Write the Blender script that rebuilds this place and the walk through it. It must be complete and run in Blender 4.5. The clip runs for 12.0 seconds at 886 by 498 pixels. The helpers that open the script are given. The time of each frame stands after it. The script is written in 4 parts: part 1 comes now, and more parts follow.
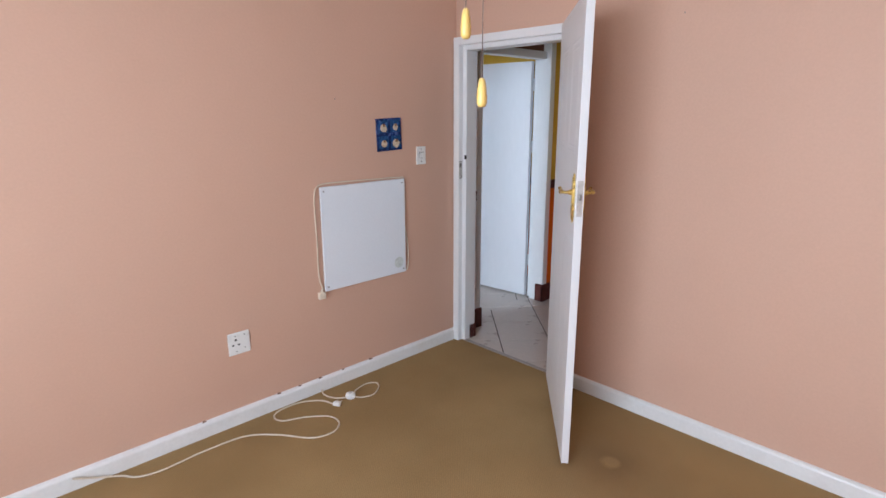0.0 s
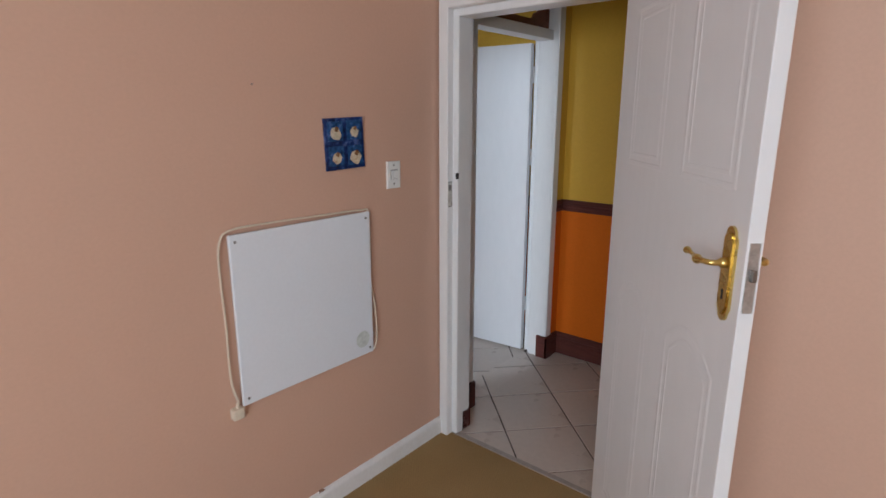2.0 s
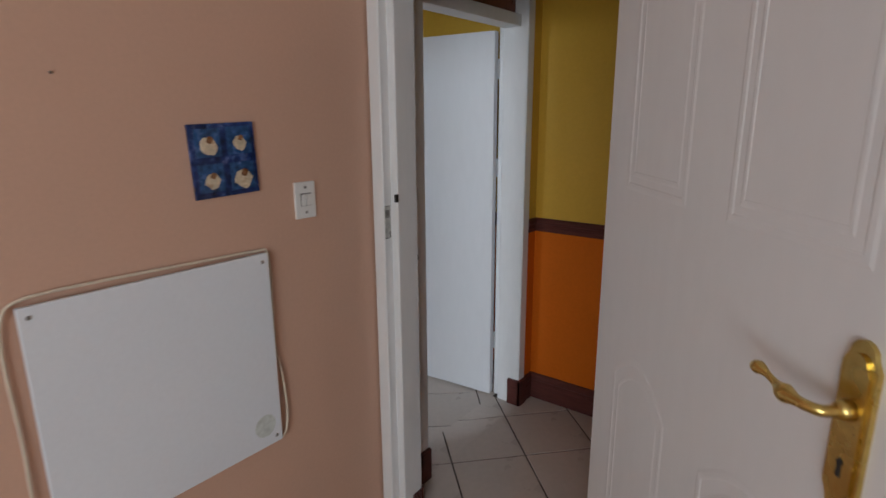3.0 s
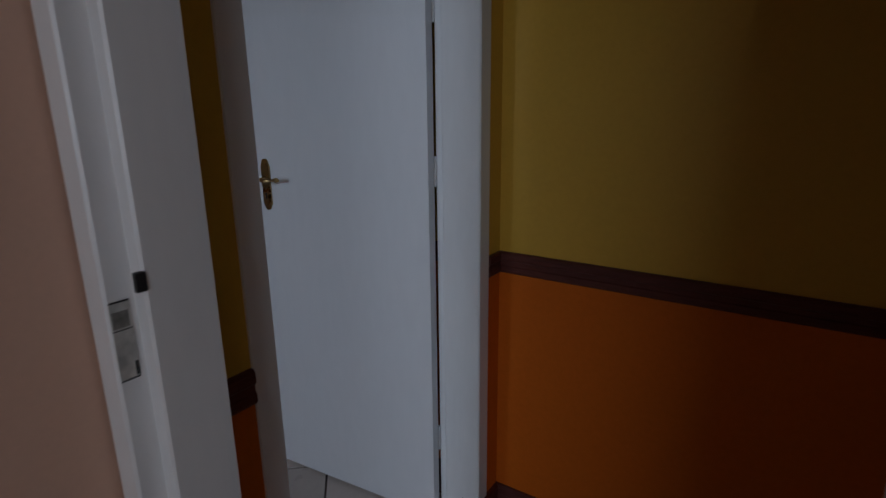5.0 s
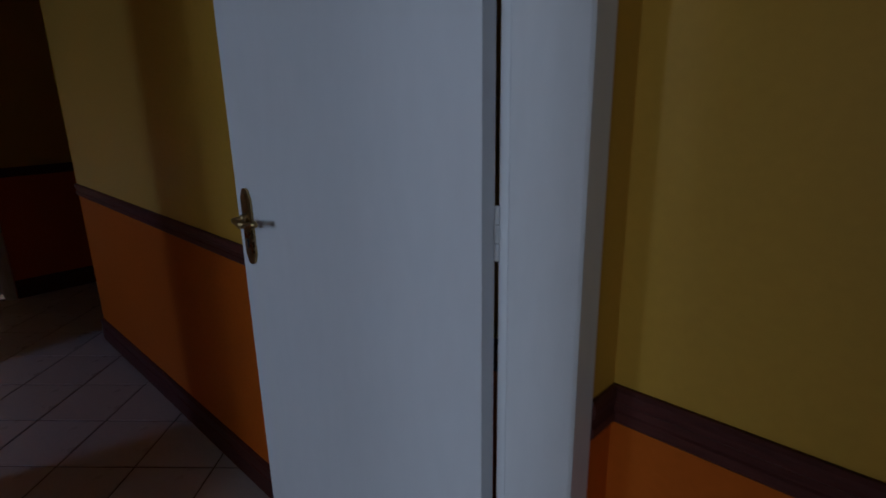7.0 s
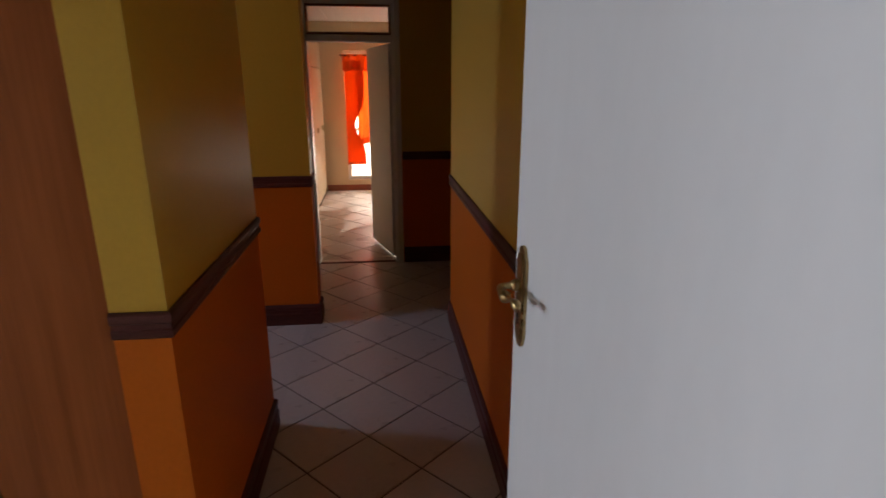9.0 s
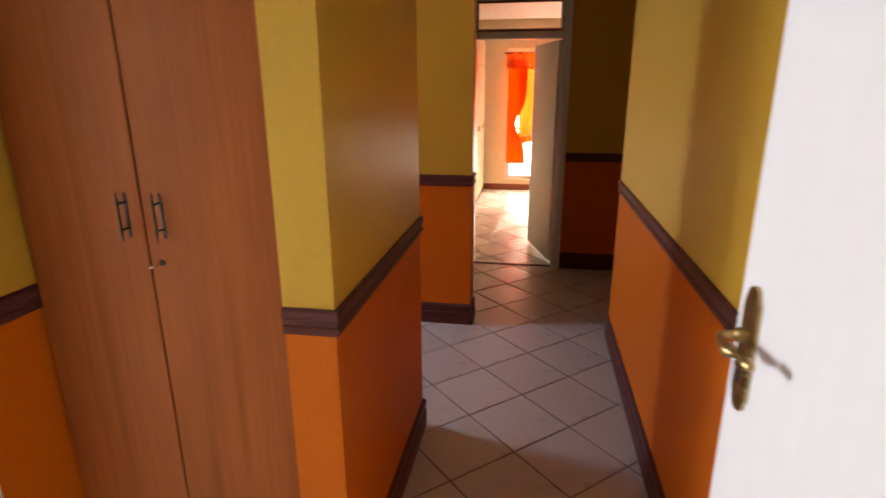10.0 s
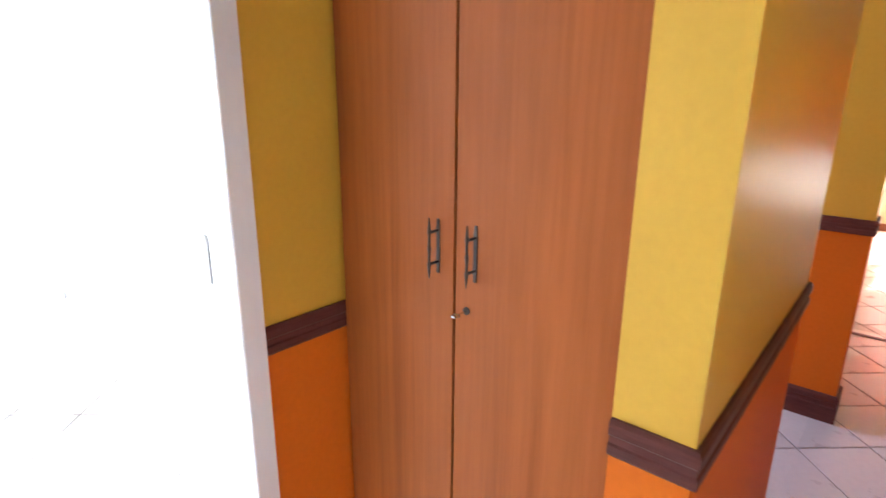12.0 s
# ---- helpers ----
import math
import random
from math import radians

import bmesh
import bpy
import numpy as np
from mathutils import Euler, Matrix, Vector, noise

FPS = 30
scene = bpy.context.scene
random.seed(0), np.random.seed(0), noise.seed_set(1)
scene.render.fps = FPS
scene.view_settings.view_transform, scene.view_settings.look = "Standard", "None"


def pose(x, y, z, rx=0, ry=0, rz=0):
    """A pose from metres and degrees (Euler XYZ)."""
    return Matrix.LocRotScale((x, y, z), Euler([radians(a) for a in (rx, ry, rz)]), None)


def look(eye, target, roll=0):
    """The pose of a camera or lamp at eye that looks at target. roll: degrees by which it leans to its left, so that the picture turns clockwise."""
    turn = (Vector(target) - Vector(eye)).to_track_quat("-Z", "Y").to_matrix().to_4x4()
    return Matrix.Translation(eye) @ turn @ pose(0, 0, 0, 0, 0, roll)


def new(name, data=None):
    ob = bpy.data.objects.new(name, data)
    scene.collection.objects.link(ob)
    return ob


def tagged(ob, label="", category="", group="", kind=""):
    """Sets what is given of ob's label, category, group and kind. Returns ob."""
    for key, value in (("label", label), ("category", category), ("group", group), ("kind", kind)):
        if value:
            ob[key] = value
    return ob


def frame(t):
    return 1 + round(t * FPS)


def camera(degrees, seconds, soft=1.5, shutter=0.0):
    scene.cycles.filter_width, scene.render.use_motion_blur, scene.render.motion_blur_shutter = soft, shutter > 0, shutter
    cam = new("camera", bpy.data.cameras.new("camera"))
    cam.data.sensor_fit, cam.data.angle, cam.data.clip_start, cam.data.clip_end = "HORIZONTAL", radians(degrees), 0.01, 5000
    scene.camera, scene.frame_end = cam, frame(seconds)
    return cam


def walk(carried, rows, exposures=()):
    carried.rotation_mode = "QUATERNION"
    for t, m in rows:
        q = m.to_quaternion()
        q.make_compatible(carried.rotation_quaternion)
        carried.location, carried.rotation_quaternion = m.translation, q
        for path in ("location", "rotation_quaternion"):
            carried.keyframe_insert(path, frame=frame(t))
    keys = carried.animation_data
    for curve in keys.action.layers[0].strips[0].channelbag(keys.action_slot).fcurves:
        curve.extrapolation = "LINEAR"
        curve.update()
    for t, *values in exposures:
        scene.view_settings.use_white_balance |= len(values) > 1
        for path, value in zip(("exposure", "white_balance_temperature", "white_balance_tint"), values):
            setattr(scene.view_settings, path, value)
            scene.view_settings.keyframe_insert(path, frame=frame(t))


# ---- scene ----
cam = camera(77.8, 12.0, 1.5, 0.35)
PATH = [
    (0, (2.686, -2.726, 1.633), (1.291, -1.377, 1.148), -0.2),
    (0.5, (2.389, -2.563, 1.612), (1.055, -1.15, 1.134), 0.2),
    (1, (2.126, -2.329, 1.626), (0.79, -0.918, 1.148), 0.1),
    (1.5, (1.868, -2.173, 1.612), (0.553, -0.742, 1.137), 0.0),
    (2, (1.67, -1.98, 1.607), (0.419, -0.494, 1.132), -0.0),
    (2.5, (1.497, -1.699, 1.623), (0.289, -0.175, 1.154), -0.1),
    (2.7, (1.451, -1.584, 1.618), (0.249, -0.056, 1.151), -0.2),
    (4.5, (0.968, -0.591, 1.577), (-0.109, 1.019, 1.081), -0.5),
    (5, (0.818, -0.355, 1.561), (-0.26, 1.249, 1.045), -0.7),
    (5.5, (0.692, -0.181, 1.558), (-0.384, 1.422, 1.033), -0.5),
    (6, (0.565, 0.044, 1.581), (-0.522, 1.638, 1.056), -0.4),
    (6.5, (0.482, 0.238, 1.574), (-0.71, 1.754, 1.046), -0.5),
    (8.3, (0.059, 0.714, 1.625), (-1.736, 1.38, 1.048), -1.1),
    (8.5, (0.027, 0.74, 1.628), (-1.82, 1.252, 1.058), -0.5),
    (9, (-0.003, 0.781, 1.634), (-1.911, 0.997, 1.072), -0.0),
    (9.5, (-0.031, 0.78, 1.643), (-1.948, 0.738, 1.075), -0.1),
    (10, (-0.14, 0.713, 1.635), (-2.032, 0.399, 1.068), -0.2),
    (10.5, (-0.257, 0.615, 1.629), (-2.086, 0.023, 1.075), -0.2),
    (11, (-0.341, 0.544, 1.631), (-2.09, -0.251, 1.076), 0.1),
    (11.5, (-0.463, 0.468, 1.624), (-2.084, -0.562, 1.069), 0.2),
    (12, (-0.549, 0.403, 1.633), (-2.01, -0.848, 1.084), 0.4),
]
EXPOSURES = [(0.0, -0.15, 6150, 10), (1.5, -0.39, 6450, 10), (2.5, -0.68, 6700, 10), (4.5, -1.8, 7050, 10), (5.0, -2.02, 6200, 12), (5.5, -2.15, 5900, 12), (6.5, -2.24, 5600, 11),
             (8.5, -1.5, 6800, 13), (9.0, -0.9, 7200, 15), (9.5, 0.0, 7650, 17), (10.5, 0.9, 8050, 18), (11.5, 1.42, 6850, 14), (12.0, 1.62, 6250, 12)]
walk(cam, [(t, look(eye, target, roll)) for t, eye, target, roll in PATH], EXPOSURES)

# ---- world and daylight ----
world = bpy.data.worlds.new("world")
scene.world = world
world.use_nodes = True
wn = world.node_tree.nodes
sky = wn.new("ShaderNodeTexSky")
sky.sky_type, sky.sun_disc = "NISHITA", False
sky.sun_elevation, sky.sun_rotation = radians(27), radians(297)
wn["Background"].inputs["Strength"].default_value = 0.1
world.node_tree.links.new(sky.outputs[0], wn["Background"].inputs["Color"])
sun_data = bpy.data.lights.new("sun", "SUN")
sun_data.energy, sun_data.angle, sun_data.color = 5.0, radians(0.5), (1.0, 0.96, 0.9)
sun_ob = new("sun", sun_data)
sun_ob.matrix_basis = look((-20, 5.4, 5.4), (-10, 0.4, 0))


def window_light(name, eye, target, w, h, watts, col):
    d = bpy.data.lights.new(name, "AREA")
    d.shape, d.size, d.size_y, d.energy, d.color = "RECTANGLE", w, h, watts, col
    ob = new(name, d)
    ob.matrix_basis = look(eye, target)
    return ob


window_light("bedroom_window_daylight", (2.45, -4.28, 1.5), (2.3, 0, 1.2), 1.9, 1.2, 150, (0.76, 0.88, 1.0))
window_light("bathroom_window_daylight", (-0.75, -2.98, 1.95), (-0.8, 0, 0.3), 0.85, 0.8, 120, (0.68, 0.83, 1.0))
window_light("passage_window_daylight", (-3.2, -3.05, 1.35), (-3.1, 0, 0.2), 0.5, 1.5, 64, (0.42, 0.6, 1.0))
window_light("far_window_daylight", (-9.5, 0.95, 1.3), (-5.4, 0.65, 0.6), 2.0, 2.3, 125, (1.0, 0.9, 0.78))

# ---- materials ----


def material(name):
    m = bpy.data.materials.new(name)
    m.use_nodes = True
    return m, m.node_tree.nodes, m.node_tree.links, m.node_tree.nodes["Principled BSDF"]


def surface(name, col, rough=0.55, var=0.08, blotch=1.3, grain=70, bump=0.12, stretch=(1, 1, 1), metal=0.0,
            spec=0.5, piece=0.0, rough_var=0.08, coat=0.0, dark=None, dark_amount=0.0):
    """Paint, plaster, wood, metal: a colour that drifts at two scales, with fine relief; grain runs along the small axis of stretch."""
    m, n, k, b = material(name)
    co = n.new("ShaderNodeTexCoord")
    mp = n.new("ShaderNodeMapping")
    mp.inputs["Scale"].default_value = stretch
    k.new(co.outputs["Object"], mp.inputs[0])
    big, fine = n.new("ShaderNodeTexNoise"), n.new("ShaderNodeTexNoise")
    big.inputs["Scale"].default_value, big.inputs["Detail"].default_value = blotch, 5
    fine.inputs["Scale"].default_value, fine.inputs["Detail"].default_value = grain, 4
    k.new(mp.outputs[0], big.inputs["Vector"])
    k.new(mp.outputs[0], fine.inputs["Vector"])
    add = n.new("ShaderNodeMath")
    add.operation = "ADD"
    k.new(big.outputs["Fac"], add.inputs[0])
    k.new(fine.outputs["Fac"], add.inputs[1])
    rng = n.new("ShaderNodeMapRange")
    rng.inputs["From Min"].default_value, rng.inputs["From Max"].default_value = 0.7, 1.3
    rng.inputs["To Min"].default_value, rng.inputs["To Max"].default_value = 1 - var, 1 + var
    k.new(add.outputs[0], rng.inputs["Value"])
    value = rng.outputs[0]
    if piece:
        info = n.new("ShaderNodeObjectInfo")
        pr = n.new("ShaderNodeMapRange")
        pr.inputs["To Min"].default_value, pr.inputs["To Max"].default_value = 1 - piece, 1 + piece
        k.new(info.outputs["Random"], pr.inputs["Value"])
        mul = n.new("ShaderNodeMath")
        mul.operation = "MULTIPLY"
        k.new(value, mul.inputs[0])
        k.new(pr.outputs[0], mul.inputs[1])
        value = mul.outputs[0]
    hsv = n.new("ShaderNodeHueSaturation")
    hsv.inputs["Color"].default_value = (*col, 1)
    k.new(value, hsv.inputs["Value"])
    out = hsv.outputs[0]
    if dark:
        st = n.new("ShaderNodeTexNoise")
        st.inputs["Scale"].default_value, st.inputs["Detail"].default_value = blotch * 2.2, 8
        k.new(mp.outputs[0], st.inputs["Vector"])
        sr = n.new("ShaderNodeMapRange")
        sr.inputs["From Min"].default_value, sr.inputs["From Max"].default_value = 0.55, 0.75
        sr.inputs["To Max"].default_value = dark_amount
        k.new(st.outputs["Fac"], sr.inputs["Value"])
        mix = n.new("ShaderNodeMix")
        mix.data_type = "RGBA"
        k.new(sr.outputs[0], mix.inputs["Factor"])
        k.new(out, mix.inputs["A"])
        mix.inputs["B"].default_value = (*dark, 1)
        out = mix.outputs["Result"]
    k.new(out, b.inputs["Base Color"])
    rr = n.new("ShaderNodeMapRange")
    rr.inputs["From Min"].default_value, rr.inputs["From Max"].default_value = 0.35, 0.65
    rr.inputs["To Min"].default_value, rr.inputs["To Max"].default_value = max(0.02, rough - rough_var), min(1, rough + rough_var)
    k.new(big.outputs["Fac"], rr.inputs["Value"])
    k.new(rr.outputs[0], b.inputs["Roughness"])
    b.inputs["Metallic"].default_value = metal
    b.inputs["Specular IOR Level"].default_value = spec
    b.inputs["Coat Weight"].default_value = coat
    if bump:
        bp = n.new("ShaderNodeBump")
        bp.inputs["Strength"].default_value, bp.inputs["Distance"].default_value = bump, 0.003
        k.new(add.outputs[0], bp.inputs["Height"])
        k.new(bp.outputs[0], b.inputs["Normal"])
    return m


def carpet_material():
    m, n, k, b = material("ribbed_carpet")
    co = n.new("ShaderNodeTexCoord")
    mp = n.new("ShaderNodeMapping")
    mp.inputs["Rotation"].default_value = (0, 0, radians(-45))
    k.new(co.outputs["Object"], mp.inputs[0])
    wave = n.new("ShaderNodeTexWave")
    wave.inputs["Scale"].default_value, wave.inputs["Distortion"].default_value = 38, 1.5
    wave.inputs["Detail"].default_value, wave.inputs["Detail Scale"].default_value = 2, 3
    k.new(mp.outputs[0], wave.inputs["Vector"])
    big, fine = n.new("ShaderNodeTexNoise"), n.new("ShaderNodeTexNoise")
    big.inputs["Scale"].default_value, big.inputs["Detail"].default_value = 1.6, 6
    fine.inputs["Scale"].default_value, fine.inputs["Detail"].default_value = 160, 3
    k.new(co.outputs["Object"], big.inputs["Vector"])
    k.new(co.outputs["Object"], fine.inputs["Vector"])
    ramp = n.new("ShaderNodeValToRGB")
    ramp.color_ramp.elements[0].position, ramp.color_ramp.elements[1].position = 0.3, 0.7
    ramp.color_ramp.elements[0].color = (0.27, 0.172, 0.076, 1)
    ramp.color_ramp.elements[1].color = (0.34, 0.222, 0.102, 1)
    k.new(big.outputs["Fac"], ramp.inputs["Fac"])
    mixv = n.new("ShaderNodeMath")
    mixv.operation = "MULTIPLY_ADD"
    mixv.inputs[1].default_value, mixv.inputs[2].default_value = 0.12, 0.72
    k.new(wave.outputs["Fac"], mixv.inputs[0])
    mf = n.new("ShaderNodeMath")
    mf.operation = "MULTIPLY_ADD"
    mf.inputs[1].default_value = 0.5
    k.new(fine.outputs["Fac"], mf.inputs[0])
    k.new(mixv.outputs[0], mf.inputs[2])
    hsv = n.new("ShaderNodeHueSaturation")
    k.new(ramp.outputs[0], hsv.inputs["Color"])
    k.new(mf.outputs[0], hsv.inputs["Value"])
    # two trodden, stained patches behind the door
    dist = n.new("ShaderNodeVectorMath")
    dist.operation = "DISTANCE"
    dist.inputs[1].default_value = (1.72, -0.45, 0)
    wob = n.new("ShaderNodeVectorMath")
    wob.operation = "MULTIPLY_ADD"
    wob.inputs[1].default_value = (0.25, 0.25, 0)
    k.new(big.outputs["Color"], wob.inputs[0])
    k.new(co.outputs["Object"], wob.inputs[2])
    k.new(wob.outputs[0], dist.inputs[0])
    sr = n.new("ShaderNodeValToRGB")
    ring = sr.color_ramp.elements
    ring[0].position, ring[0].color = 0.03, (0.05, 0.05, 0.05, 1)
    ring[1].position, ring[1].color = 0.42, (0, 0, 0, 1)
    for at_r, shade in ((0.055, 0.42), (0.16, 0.3)):
        el = ring.new(at_r)
        el.color = (shade, shade, shade, 1)
    k.new(dist.outputs["Value"], sr.inputs["Fac"])
    mix = n.new("ShaderNodeMix")
    mix.data_type = "RGBA"
    k.new(sr.outputs[0], mix.inputs["Factor"])
    k.new(hsv.outputs[0], mix.inputs["A"])
    mix.inputs["B"].default_value = (0.1, 0.055, 0.03, 1)
    k.new(mix.outputs["Result"], b.inputs["Base Color"])
    b.inputs["Roughness"].default_value = 0.95
    b.inputs["Specular IOR Level"].default_value = 0.15
    bp = n.new("ShaderNodeBump")
    bp.inputs["Strength"].default_value, bp.inputs["Distance"].default_value = 0.6, 0.004
    k.new(mf.outputs[0], bp.inputs["Height"])
    k.new(bp.outputs[0], b.inputs["Normal"])
    return m


def glass_material(name, rough=0.02):
    m, n, k, b = material(name)
    b.inputs["Base Color"].default_value = (0.95, 0.97, 0.97, 1)
    b.inputs["Roughness"].default_value = rough
    b.inputs["Transmission Weight"].default_value = 1
    b.inputs["IOR"].default_value = 1.45
    return m


def cloth_material(name, col, through_amount):
    m, n, k, b = material(name)
    noise_t = n.new("ShaderNodeTexNoise")
    noise_t.inputs["Scale"].default_value = 40
    hsv = n.new("ShaderNodeHueSaturation")
    hsv.inputs["Color"].default_value = (*col, 1)
    rng = n.new("ShaderNodeMapRange")
    rng.inputs["To Min"].default_value, rng.inputs["To Max"].default_value = 0.8, 1.2
    k.new(noise_t.outputs["Fac"], rng.inputs["Value"])
    k.new(rng.outputs[0], hsv.inputs["Value"])
    k.new(hsv.outputs[0], b.inputs["Base Color"])
    b.inputs["Roughness"].default_value = 0.85
    tr = n.new("ShaderNodeBsdfTranslucent")
    k.new(hsv.outputs[0], tr.inputs["Color"])
    mix = n.new("ShaderNodeMixShader")
    mix.inputs[0].default_value = through_amount
    k.new(b.outputs[0], mix.inputs[1])
    k.new(tr.outputs[0], mix.inputs[2])
    k.new(mix.outputs[0], n["Material Output"].inputs["Surface"])
    return m


PEACH = surface("peach_wall_paint", (0.615, 0.385, 0.285), 0.62, 0.03, 0.9, 90, 0.08, dark=(0.57, 0.34, 0.245), dark_amount=0.3, rough_var=0.03)
YELLOW = surface("mustard_wall_paint", (0.63, 0.366, 0.048), 0.43, 0.035, 0.8, 60, 0.05, spec=0.25, rough_var=0.02)
ORANGE = surface("orange_wall_paint", (0.62, 0.135, 0.01), 0.55, 0.05, 0.8, 60, 0.05, spec=0.12, rough_var=0.02)
CREAM = surface("cream_wall_paint", (0.78, 0.62, 0.42), 0.6, 0.05, 1.0, 60, 0.2)
WHITE = surface("white_ceiling_paint", (0.78, 0.77, 0.74), 0.7, 0.04, 1.2, 80, 0.15)
GLOSS = surface("white_gloss_enamel", (0.76, 0.75, 0.75), 0.36, 0.025, 1.4, 45, 0.1, stretch=(1, 1, 0.25))
LEAF = surface("white_door_enamel", (0.70, 0.69, 0.70), 0.4, 0.02, 1.0, 30, 0.06, stretch=(1, 1, 0.3), dark=(0.62, 0.59, 0.57), dark_amount=0.12)
SKIRT = surface("worn_white_skirting_paint", (0.76, 0.755, 0.75), 0.45, 0.04, 4.0, 60, 0.12, dark=(0.5, 0.42, 0.36), dark_amount=0.15)
DADO = surface("dark_stained_moulding", (0.105, 0.032, 0.026), 0.5, 0.25, 5.0, 60, 0.15, stretch=(0.25, 0.25, 2.5), spec=0.15)
PANEL = surface("white_heater_board", (0.75, 0.78, 0.83), 0.5, 0.02, 2.0, 80, 0.08)
PLASTIC = surface("white_switch_plastic", (0.78, 0.77, 0.75), 0.3, 0.02, 4, 40, 0.0)
CABLE = surface("cream_cable_sheath", (0.68, 0.58, 0.46), 0.45, 0.08, 6, 60, 0.0)
BLACK = surface("dark_socket_hole", (0.015, 0.014, 0.014), 0.6, 0.1, 5, 30, 0.0)
BRASS = surface("polished_brass", (0.64, 0.47, 0.16), 0.27, 0.15, 12, 90, 0.06, metal=1.0)
BRONZE = surface("dull_brass", (0.42, 0.29, 0.13), 0.34, 0.2, 12, 90, 0.06, metal=1.0)
STEEL = surface("worn_steel", (0.24, 0.22, 0.205), 0.45, 0.2, 20, 120, 0.1, metal=1.0)
IRON = surface("blackened_handle_iron", (0.05, 0.035, 0.03), 0.4, 0.2, 20, 90, 0.1, metal=0.6)
CHERRY = surface("cherry_veneer", (0.33, 0.09, 0.021), 0.45, 0.15, 2.2, 20, 0.05, stretch=(3.0, 3.0, 0.14), spec=0.12,
                 dark=(0.17, 0.04, 0.011), dark_amount=0.6)
FRET = surface("dark_fretwork_wood", (0.16, 0.045, 0.02), 0.4, 0.2, 4, 40, 0.1, stretch=(1, 0.3, 1))
TILE = surface("glazed_floor_tile", (0.53, 0.455, 0.405), 0.33, 0.05, 2.2, 30, 0.04, piece=0.05, spec=0.35)
GROUT = surface("brown_grout", (0.085, 0.06, 0.048), 0.85, 0.25, 9, 90, 0.4)
PINE = surface("yellow_pull_wood", (0.62, 0.41, 0.12), 0.35, 0.12, 9, 40, 0.05, stretch=(1, 1, 0.3))
CORD = surface("brown_pull_cord", (0.14, 0.09, 0.07), 0.7, 0.2, 20, 90, 0.0)
GLAZE_BLUE = surface("blue_glazed_picture_tile", (0.012, 0.03, 0.12), 0.22, 0.75, 26, 60, 0.1, dark=(0.09, 0.17, 0.36), dark_amount=0.8)
GLAZE_SHELL = surface("cream_shell_glaze", (0.62, 0.52, 0.38), 0.25, 0.25, 25, 60, 0.1, dark=(0.3, 0.12, 0.04), dark_amount=0.7)
GLAZE_SKY = surface("teal_glaze_field", (0.022, 0.075, 0.2), 0.22, 0.6, 30, 60, 0.1)
WHITE_TILE = surface("white_bathroom_tile", (0.82, 0.80, 0.77), 0.2, 0.03, 3, 40, 0.05)
CERAMIC = surface("white_sanitary_ceramic", (0.84, 0.83, 0.81), 0.12, 0.02, 3, 40, 0.0)
CHROME = surface("chromed_metal", (0.6, 0.6, 0.6), 0.15, 0.05, 9, 40, 0.0, metal=1.0)
CARPET = carpet_material()
GLASS = glass_material("window_glass")
CURTAIN = cloth_material("orange_curtain_cloth", (0.85, 0.22, 0.06), 0.5)
SHEER = cloth_material("yellow_curtain_cloth", (0.92, 0.36, 0.12), 0.55)
UNIT = surface("cream_unit_lacquer", (0.74, 0.60, 0.38), 0.35, 0.04, 1.5, 40, 0.05)

# ---- building helpers ----


def mesh_of(name, bm, mats, smooth=False):
    me = bpy.data.meshes.new(name)
    bmesh.ops.recalc_face_normals(bm, faces=bm.faces)
    bm.to_mesh(me)
    bm.free()
    for m in mats:
        me.materials.append(m)
    if smooth:
        for p in me.polygons:
            p.use_smooth = True
    return me


def part(name, bm, mat, parent, label="", smooth=False):
    ob = new(name, mesh_of(name, bm, mat if isinstance(mat, (list, tuple)) else [mat], smooth))
    ob.parent = parent
    if label:
        tagged(ob, label)
    return ob


def thing(name, m, label, category, group="", kind=""):
    ob = new(name)
    ob.empty_display_size = 0.1
    ob.matrix_basis = m
    return tagged(ob, label, category, group, kind)


def box(bm, x0, x1, y0, y1, z0, z1, bevel=0.0, mi=0):
    vs = [bm.verts.new((x, y, z)) for x in (x0, x1) for y in (y0, y1) for z in (z0, z1)]
    fs = [bm.faces.new([vs[i] for i in q]) for q in
          ((0, 1, 3, 2), (4, 6, 7, 5), (0, 4, 5, 1), (2, 3, 7, 6), (0, 2, 6, 4), (1, 5, 7, 3))]
    for f in fs:
        f.material_index = mi
    if bevel:
        es = list({e for f in fs for e in f.edges})
        made = bmesh.ops.bevel(bm, geom=es, offset=bevel, segments=2, affect="EDGES", profile=0.6)
        for f in made["faces"]:
            f.material_index = mi
    return fs


def one_box(x0, x1, y0, y1, z0, z1, bevel=0.0):
    bm = bmesh.new()
    box(bm, x0, x1, y0, y1, z0, z1, bevel)
    return bm


def lathe(bm, profile, seg=16, m=None):
    """A turned body: (radius, height) up the z axis, moved by m."""
    m = m or Matrix()
    rings = []
    for r, z in profile:
        rings.append([bm.verts.new(m @ Vector((r * math.cos(2 * math.pi * i / seg), r * math.sin(2 * math.pi * i / seg), z))) for i in range(seg)])
    for a, b in zip(rings, rings[1:]):
        for i in range(seg):
            bm.faces.new((a[i], a[(i + 1) % seg], b[(i + 1) % seg], b[i]))
    bm.faces.new(rings[0][::-1])
    bm.faces.new(rings[-1])


